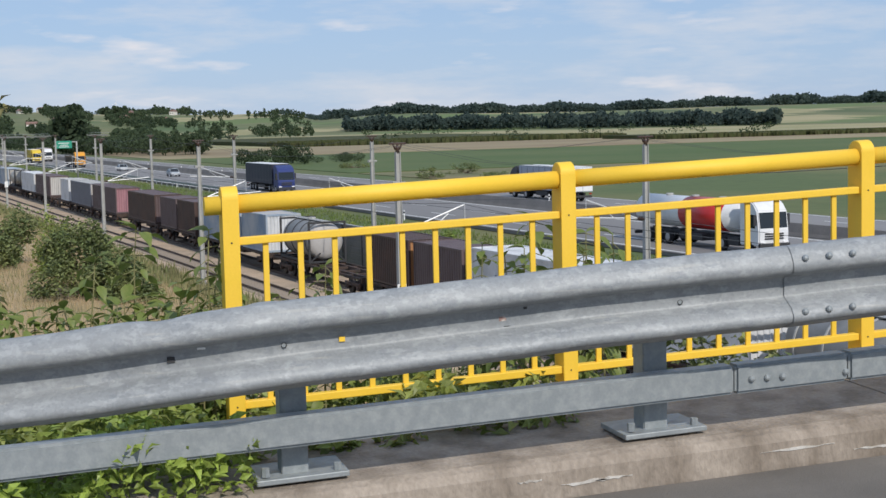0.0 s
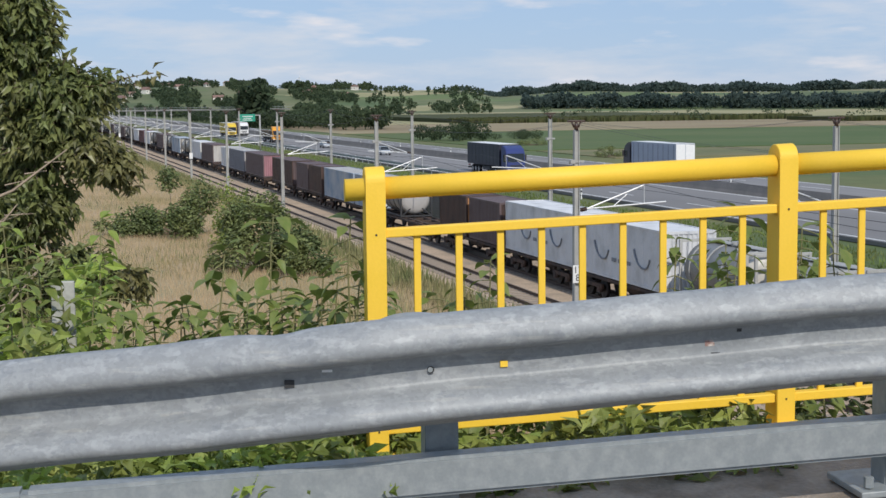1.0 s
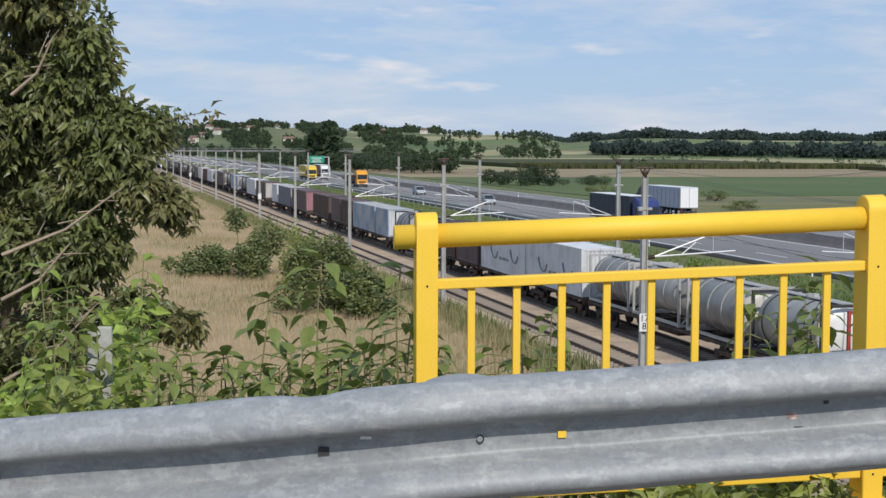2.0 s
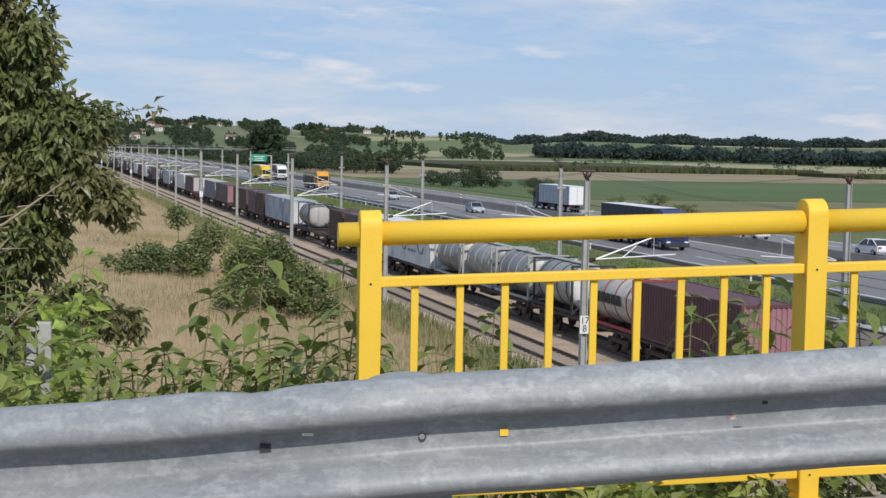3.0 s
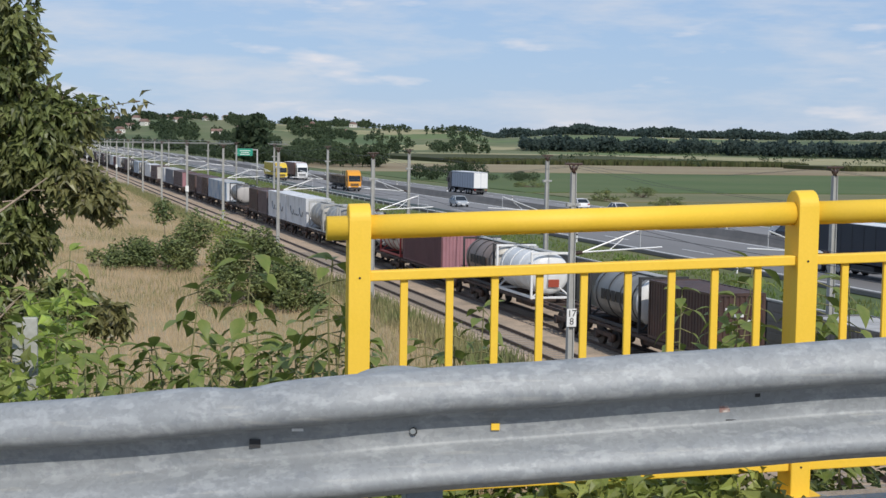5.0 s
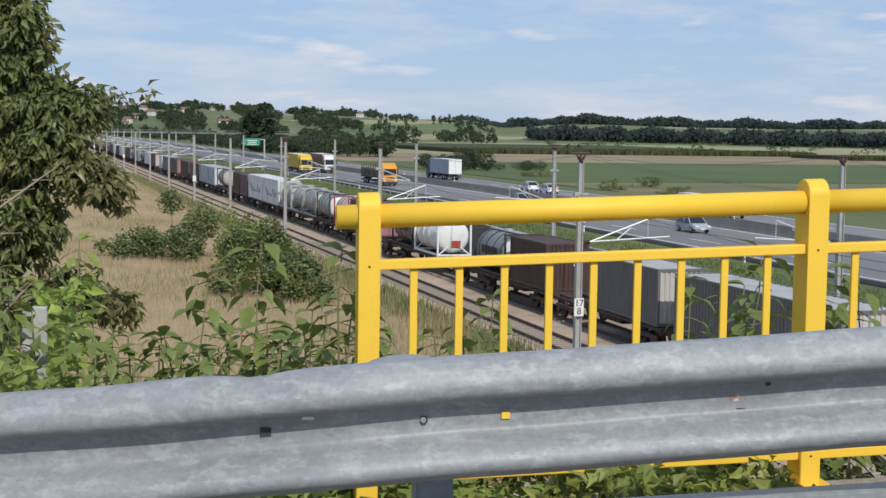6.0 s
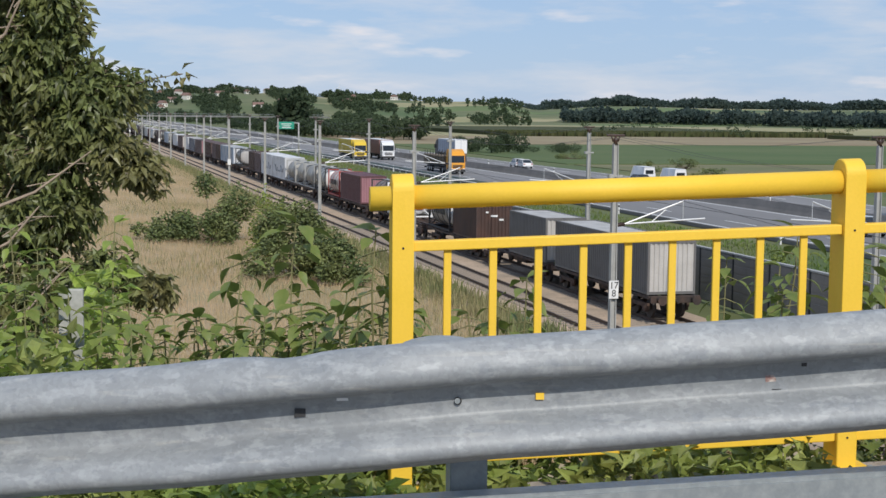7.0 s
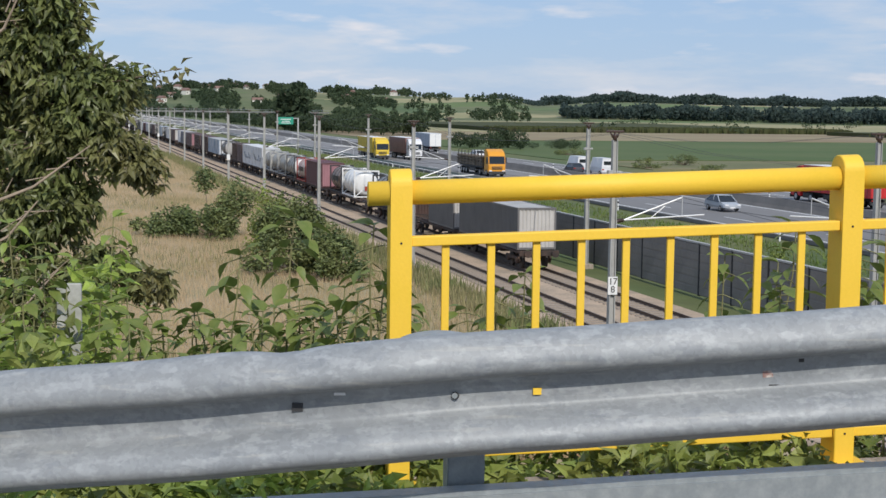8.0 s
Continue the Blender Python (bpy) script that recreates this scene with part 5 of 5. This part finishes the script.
blades("dry_grass", "tall dry straw-coloured grass on the slope", (-14, 18.4, 34, 330), 250000, 1, M["dry_grass"], 0.46, 0.017)
blades("green_grass", "green and brown weeds among the dry grass", (-14, 19.6, 36, 330), 60000, 2, M["green_grass"], 0.5, 0.026, lambda x, y: (patches(x, y) > 0.25) | (x > 16.6))
blades("verge_grass", "short green grass beside the railway and motorway", (33.2, 50.2, 40, 420), 42000, 3, M["verge_green"], 0.3, 0.07)
blades("trackside_grass", "ragged grass along the ballast edge", (18.2, 20.9, 40, 300), 12000, 4, M["green_grass"], 0.75, 0.05)


def leaf_mesh(material_, k):
    """A pointed leaf one unit long, folded at the midrib and bent down at the tip."""
    bm = B()
    droop, fold = 0.10 + 0.07 * k, 0.10 + 0.03 * k
    ribs = [(0.0, 0.02), (0.16, 0.32), (0.38, 0.5), (0.62, 0.40), (0.84, 0.17), (1.0, 0.0)]
    rows_ = []
    for y, w in ribs:
        z = -droop * y * y * 1.6
        rows_.append((bm.verts.new((-w, y, z + fold * w)), bm.verts.new((0, y, z)), bm.verts.new((w, y, z + fold * w))))
    for a, b in zip(rows_, rows_[1:]):
        for i in (0, 1):
            bm.faces.new((a[i], a[i + 1], b[i + 1], b[i]))
    return finish("leaf", bm, M[material_], True)


def weed(base, height, seed, leaf=0.10, material_="weed_leaf", lean=(0, 0), bare=0.25):
    """An upright weed: a stalk with pairs of drooping pointed leaves."""
    r = random.Random(seed)
    t = thing("weed", "tall green weed with broad pointed leaves behind the railing", "plant", "weeds behind the railing")
    base = Vector(base)
    bm = B()
    n = 6
    pts = [base + Vector((lean[0] * (k / n) ** 1.5 + r.uniform(-.012, .012), lean[1] * (k / n) ** 1.5 + r.uniform(-.012, .012), height * k / n)) for k in range(n + 1)]
    for i, (a, b) in enumerate(zip(pts, pts[1:])):
        rod(bm, a, b, 0.007 * (1 - 0.1 * i), 0.007 * (1 - 0.1 * (i + 1)), seg=5, caps=False)
    lv = []
    u = bare
    ang = r.uniform(0, 6.28)
    while u < 1.0:
        k = min(n - 1, int(u * n))
        p = pts[k].lerp(pts[k + 1], u * n - k)
        for s_ in (0, math.pi):
            a = ang + s_ + r.uniform(-.3, .3)
            d = Vector((math.cos(a), math.sin(a), r.uniform(-0.55, 0.25)))
            stem = p + d * leaf * 0.35
            rod(bm, p, stem, 0.003, 0.002, seg=4, caps=False)
            ln = leaf * r.uniform(0.55, 1.0) * (1.05 - 0.35 * u)
            lv.append((stem, d + Vector((0, 0, -0.12)), Vector((0, 0, 1)) + rand_dir(r) * 0.4, ln, ln * r.uniform(0.5, 0.68)))
        ang += 1.57 + r.uniform(-.4, .4)
        u += r.uniform(0.06, 0.11) * 0.55 / max(height, 0.4)
    for _ in range(2):
        lv.append((pts[-1], rand_dir(r, 0.0, 0.8), Vector((0, 0, 1)) + rand_dir(r) * 0.4, leaf * 0.7, leaf * 0.36))
    part("stalk", bm, M["stalk"], t)
    for p, d, up, ln, wd in lv:
        d = d.normalized()
        side = d.cross(up).normalized()
        nrm = side.cross(d)
        me = shared(("leaf", material_, r.randrange(4)), lambda: leaf_mesh(material_, r.randrange(4)))
        turn = Matrix((side, d, nrm)).transposed().to_4x4()
        part("leaf", me, None, t, at=Matrix.Translation(p) @ turn @ Matrix.Diagonal((wd, ln, ln, 1)))
    return t


WEEDS = [(-0.95, 1.5, 0.50, .11), (-0.80, 1.0, 0.50, .10), (-0.56, 1.1, 0.72, .13), (-0.62, 0.9, 0.52, .11), (-0.42, 0.9, 0.52, .11), (-0.34, 1.3, 0.86, .13), (-0.25, 0.9, 0.56, .11), (-0.12, 1.0, 0.60, .12), (-0.02, 0.6, 0.78, .12),
         (0.05, 0.8, 0.52, .11), (0.16, 1.2, 0.50, .10), (0.26, 1.0, 0.42, .10), (0.42, 1.1, 0.50, .10), (0.60, 1.0, 0.66, .10), (0.75, 1.2, 0.46, .10), (-0.70, 1.3, 0.46, .10), (-1.15, 1.4, 0.50, .11), (-1.35, 1.2, 0.6, .11),
         (1.55, 1.3, 0.70, .11), (1.74, 1.1, 0.84, .13), (1.86, 1.4, 0.66, .12), (2.02, 1.0, 0.66, .13), (2.15, 1.1, 0.76, .14), (2.35, 1.3, 0.72, .13), (-0.2, 1.2, 0.50, .11), (-0.5, 0.8, 0.48, .11), (0.95, 1.0, 0.40, .09), (-0.28, 0.7, 0.50, .11), (-0.16, 0.8, 0.52, .12), (1.66, 0.9, 0.6, .12)]
for i in range(22):
    x = -1.0 + 1.15 * ((i * 0.618) % 1.0)
    WEEDS.append((x, 0.5 + 0.9 * ((i * 0.414) % 1.0), 0.30 + 0.26 * ((i * 0.755) % 1.0), 0.10))
for i, (x, y, h, lf) in enumerate(WEEDS):
    weed((x, y, -0.32), h + 0.30, 100 + i, lf * 1.28, "weed_leaf", ((i * 37 % 11 - 5) * 0.012, 0.03))
for i, (x, y, h, lf) in enumerate(((-0.055, 0.16, 1.22, 0.15), (-0.10, 0.22, 0.98, 0.14), (-0.16, 0.4, 0.9, 0.13), (-1.33, 1.35, 0.98, 0.13), (-1.22, 1.3, 0.86, 0.12), (1.40, 0.45, 0.84, 0.12), (1.47, 0.6, 1.0, 0.11), (1.36, 0.7, 0.8, 0.12), (1.72, 0.5, 0.9, 0.12), (1.84, 0.6, 1.0, 0.12), (1.95, 0.5, 0.85, 0.12), (0.42, 0.45, 0.95, 0.12), (0.36, 0.6, 0.8, 0.12))):
    weed((x, y, -0.32), h, 400 + i, lf, "weed_leaf", (0.0, 0.02), 0.3)


def low_growth(name, label, x0, x1, y0, y1, z0, z1, count, seed, leaf, material_):
    r = random.Random(seed)
    lv = []
    for _ in range(count):
        p = Vector((r.uniform(x0, x1), r.uniform(y0, y1), 0))
        hump = 0.5 + 0.5 * math.sin(p.x * 3.1 + seed) * math.sin(p.x * 7.3 + 1)
        p.z = z0 + (z1 - z0) * hump * r.random() ** 0.7
        lv.append((p, rand_dir(r, -0.6, 0.7), rand_dir(r, 0.2, 1), leaf * r.uniform(0.6, 1.3), leaf * r.uniform(0.4, 0.62)))
    return tagged(new(name, leaf_block(lv, M[material_], name)), label, "plants", kind="stuff")


low_growth("undergrowth", "leafy green undergrowth on the embankment edge", -2.6, 1.45, 0.22, 1.4, -0.30, 0.30, 6500, 5, 0.085, "weed_leaf")
low_growth("undergrowth", "leafy green plants reaching above the guard rail", -1.3, 0.08, 0.45, 1.2, -0.2, 0.47, 2000, 9, 0.095, "weed_leaf")
low_growth("undergrowth", "green weeds at the foot of the railing", -2.0, 1.45, -0.5, 0.2, -0.02, 0.24, 3000, 12, 0.085, "weed_leaf")
low_growth("undergrowth", "dry brown and green scrub by the bridge end", 1.4, 3.4, 0.25, 1.4, -0.4, 0.30, 3000, 6, 0.07, "bush_leaf")
low_growth("verge_weeds", "bright green weeds growing through the guard rail foot", -2.6, -0.02, -1.02, -0.45, -0.03, 0.34, 3600, 7, 0.06, "bright_leaf")
low_growth("bramble", "bright green leafy shoots below the tree", -2.6, -1.16, 1.7, 3.0, -0.8, 0.62, 3400, 8, 0.105, "bright_leaf")
for i in range(9):
    weed((-1.75 + 0.09 * i, 1.75 + 0.35 * (i % 3), -0.75), 1.05 + 0.16 * ((i * 5) % 4), 300 + i, 0.12, "bright_leaf", (0.05 * (i % 3 - 1), 0.0), 0.4)

# pale marker board half hidden by leaves
board = thing("marker_board", "pale grey weathered post half hidden by leaves", "marker post")
bm = B()
box(bm, (-1.255, 1.62, -0.2), (0.105, 0.03, 1.46), 0.006)
part("post", bm, M["aged_board"], board)


# ---- woods and hills ----
def wood(name, label, trees, seed, quads=46, mt="wood_leaf"):
    rg = np.random.default_rng(seed)
    v, f = [], []
    for x, y, h, w in trees:
        z = float(land(x, y))
        n = quads
        d = rg.normal(0, 1, (n, 3))
        d /= np.linalg.norm(d, axis=1)[:, None]
        rad = rg.uniform(0.55, 1.0, n)[:, None]
        hs = np.array([w, w, h * 0.46])
        c = np.array([x, y, z + h * 0.54]) + d * rad * hs
        a, b = rg.normal(0, 1, (n, 3)), rg.normal(0, 1, (n, 3))
        a /= np.linalg.norm(a, axis=1)[:, None]
        b -= a * (a * b).sum(1)[:, None]
        b /= np.linalg.norm(b, axis=1)[:, None]
        s_ = (h * rg.uniform(0.08, 0.17, n) * (46 / n) ** 0.42)[:, None]
        k = len(v)
        quad = np.stack([c - a * s_, c - b * s_ * 0.8, c + a * s_, c + b * s_ * 0.8], 1).reshape(-1, 3)
        v += quad.tolist()
        f += (k + np.arange(n * 4).reshape(-1, 4)).tolist()
        k = len(v)
        v += [(x - 0.2, y, z), (x + 0.2, y, z), (x, y, z + h * 0.6)]
        f.append((k, k + 1, k + 2))
    ob = tagged(new(name, raw(name, v, f, M[mt])), label, "woodland", kind="stuff")
    ob.matrix_basis = TRACK
    return ob


def polar(az, dist):
    return dist * math.sin(radians(az)), dist * math.cos(radians(az))


r = random.Random(5)
belt = []
for _ in range(1100):
    az = r.uniform(19.3, 36)
    if r.random() < 0.25 and 25.6 < az < 27:
        continue
    x, y = polar(az, r.uniform(1330, 1440) + (az - 19) * -8)
    belt.append((x, y, r.uniform(7, 13.5) + 1.5 * math.sin(az * 3.7), r.uniform(2.6, 4.4)))
wood("woodland_belt", "dark belt of mixed woodland across the plain", belt, 1, 44, "hazy_wood")
ridge = []
for _ in range(2600):
    az = r.uniform(18.5, 40)
    x, y = polar(az, r.uniform(2080, 2400) + 40 * math.sin(az * 1.7))
    ridge.append((x, y, r.uniform(8, 14) + 2.5 * math.sin(az * 2.1) + 1.5 * math.sin(az * 5.3), r.uniform(4, 7)))
for _ in range(60):
    az = r.uniform(16.8, 18.6)
    x, y = polar(az, r.uniform(2050, 2200))
    ridge.append((x, y, r.uniform(5, 9), r.uniform(6, 9)))
wood("forest_ridge", "dark forest along the crest of the low hills", ridge, 2, 26, "hazy_wood")
hill = []
for _ in range(9000):
    az, dist = r.uniform(-4, 18), r.uniform(1000, 2250)
    if math.sin(az * 2.3 + 0.6) + math.sin(dist * 0.013 + az) + 0.6 * math.sin(az * 6.1 + dist * 0.004) < 0.0:
        continue
    if az > 12.8 and r.random() < 0.8:
        continue
    x, y = polar(az, dist)
    hill.append((x, y, r.uniform(4.5, 9), r.uniform(2.0, 3.6)))
for _ in range(620):
    az = r.uniform(2, 13.5)
    if math.sin(az * 3.1) < -0.55:
        continue
    x, y = polar(az, r.uniform(2080, 2230))
    hill.append((x, y, r.uniform(6, 12) + 2 * math.sin(az * 4.3), r.uniform(3, 5)))
wood("hill_trees", "scattered groves and hedges on the hillside", hill, 3, 28)
mid = []
for _ in range(150):
    x, y = r.uniform(90, 128), r.uniform(500, 900)
    if x > 86 + (y - 470) * 0.2:
        mid.append((x, y, r.uniform(5, 8), r.uniform(3, 5)))
for _ in range(190):
    mid.append((r.uniform(87, 126), r.uniform(560, 800), r.uniform(4, 7), r.uniform(2.6, 4.2)))
for _ in range(130):
    x, y = polar(r.uniform(9.5, 13.4), r.uniform(560, 760))
    mid.append((x, y, r.uniform(4, 6.8), r.uniform(2.4, 3.8)))
mid += [(91, 585, 20, 7), (94, 592, 18, 6), (88, 590, 17, 5)]
wood("roadside_grove", "dark green grove of trees beside the motorway", mid, 4, 240)
clump = [(r.uniform(97, 111), r.uniform(340, 362), r.uniform(3.2, 5.2), r.uniform(1.8, 2.8)) for _ in range(16)]
clump += [(r.uniform(110, 126), r.uniform(345, 360), r.uniform(1.5, 2.8), r.uniform(1.5, 2.5)) for _ in range(14)]
wood("thicket", "round dark green thicket at the field's edge", clump, 6, 420)
left = [(r.uniform(-60, 14), r.uniform(420, 900), r.uniform(6, 12), r.uniform(3, 5)) for _ in range(160)]
wood("far_hedge", "hedges and trees beyond the dry meadow", left, 7, 50)
lone = []
for _ in range(34):
    az = r.uniform(17, 36)
    x, y = polar(az, r.uniform(620, 1150))
    lone.append((x, y, r.uniform(2.5, 5), r.uniform(2.5, 5)))
wood("field_trees", "single shrubs between the fields", lone, 8, 60)


def house(x, y, turn, size):
    h = thing("house", "small pale house with a red-brown roof on the hillside", "house", "village houses on the hill")
    bm = B()
    box(bm, (0, 0, size[2] / 2), size)
    wl_ = part("wall", bm, M["house_wall"], h)
    bm = B()
    prism(bm, [(-size[0] / 2 - 0.4, size[2]), (size[0] / 2 + 0.4, size[2]), (0, size[2] + size[0] * 0.42)], "y", -size[1] / 2 - 0.4, size[1] / 2 + 0.4)
    part("roof", bm, M["house_roof"], h)
    for sx in (-1, 1):
        for k in (-1, 1):
            bm = B()
            box(bm, (sx * size[0] * 0.25, k * (size[1] / 2 + 0.02), size[2] * 0.55), (1.1, 0.06, 1.4))
            part("window", bm, M["glass_dark"], wl_)
    h.matrix_basis = TRACK @ pose(x, y, float(land(x, y)) - 0.3, 0, 0, turn)


for i in range(20):
    az, dist = r.uniform(3.0, 13.5), r.uniform(1500, 2150)
    x, y = polar(az, dist)
    house(x, y, r.uniform(0, 180), (r.uniform(6, 9), r.uniform(8, 13), r.uniform(3, 5)))


# a far road bridge over railway and motorway
overpass = thing("road_bridge", "far pale concrete road bridge on slim piers", "bridge", at=TRACK @ pose(0, 715, 0))
bm = B()
prism(bm, [(-4.5, -2.3), (4.5, -2.3), (5, -1.6), (-5, -1.6)], "x", -130, 128)
part("deck", bm, M["noise_cap"], overpass)
for x in (-70, -30, 12, 38, 67.2, 96):
    bm = B()
    rod(bm, (x, 0, GROUND_Z - 0.5), (x, 0, -2.2), 0.6, 0.5, seg=12)
    part("pier", bm, M["noise_cap"], overpass)
for yy in (-4.9, 4.9):
    bm = B()
    box(bm, (0, yy, -0.75), (258, 0.06, 0.08))
    for k in range(64):
        box(bm, (-126 + 4 * k, yy, -1.15), (0.08, 0.06, 0.9))
    part("parapet_rail", bm, M["galvanised"], overpass)


def turbine(x, y, tall, turn):
    w = thing("wind_turbine", "far white wind turbine on the skyline", "wind turbine", "wind turbines on the hill")
    bm = B()
    rod(bm, (0, 0, 0), (0, 0, tall), 0.55, 0.32, seg=10)
    part("tower", bm, M["plate_white"], w)
    bm = B()
    box(bm, (0, 0.3, tall), (0.8, 1.6, 0.8), 0.15)
    part("nacelle", bm, M["plate_white"], w)
    for k in range(3):
        a = radians(turn + 120 * k)
        bm = B()
        rod(bm, (0, -0.6, tall), (math.sin(a) * tall * 0.45, -0.6, tall + math.cos(a) * tall * 0.45), 0.3, 0.08, seg=6)
        part("blade", bm, M["plate_white"], w)
    w.matrix_basis = TRACK @ pose(x, y, float(land(x, y)) - 0.5)


turbine(398, 2130, 17, 12)
turbine(300, 2140, 12, 50)
turbine(236, 2140, 11, 85)


# ---- motion ----
def motions():
    times = (0.0, 1.0, 2.0, 3.0, 4.0, 5.0, 6.0, 7.0, 8.0)
    for ob, x, y0, z, v, *turn in moving:
        lift = ob["lift"] if "lift" in ob else 0.0
        walk(ob, [(t, TRACK @ pose(x, y0 + v * t, z + lift, 0, 0, turn[0] if turn else 0)) for t in times])


motions()
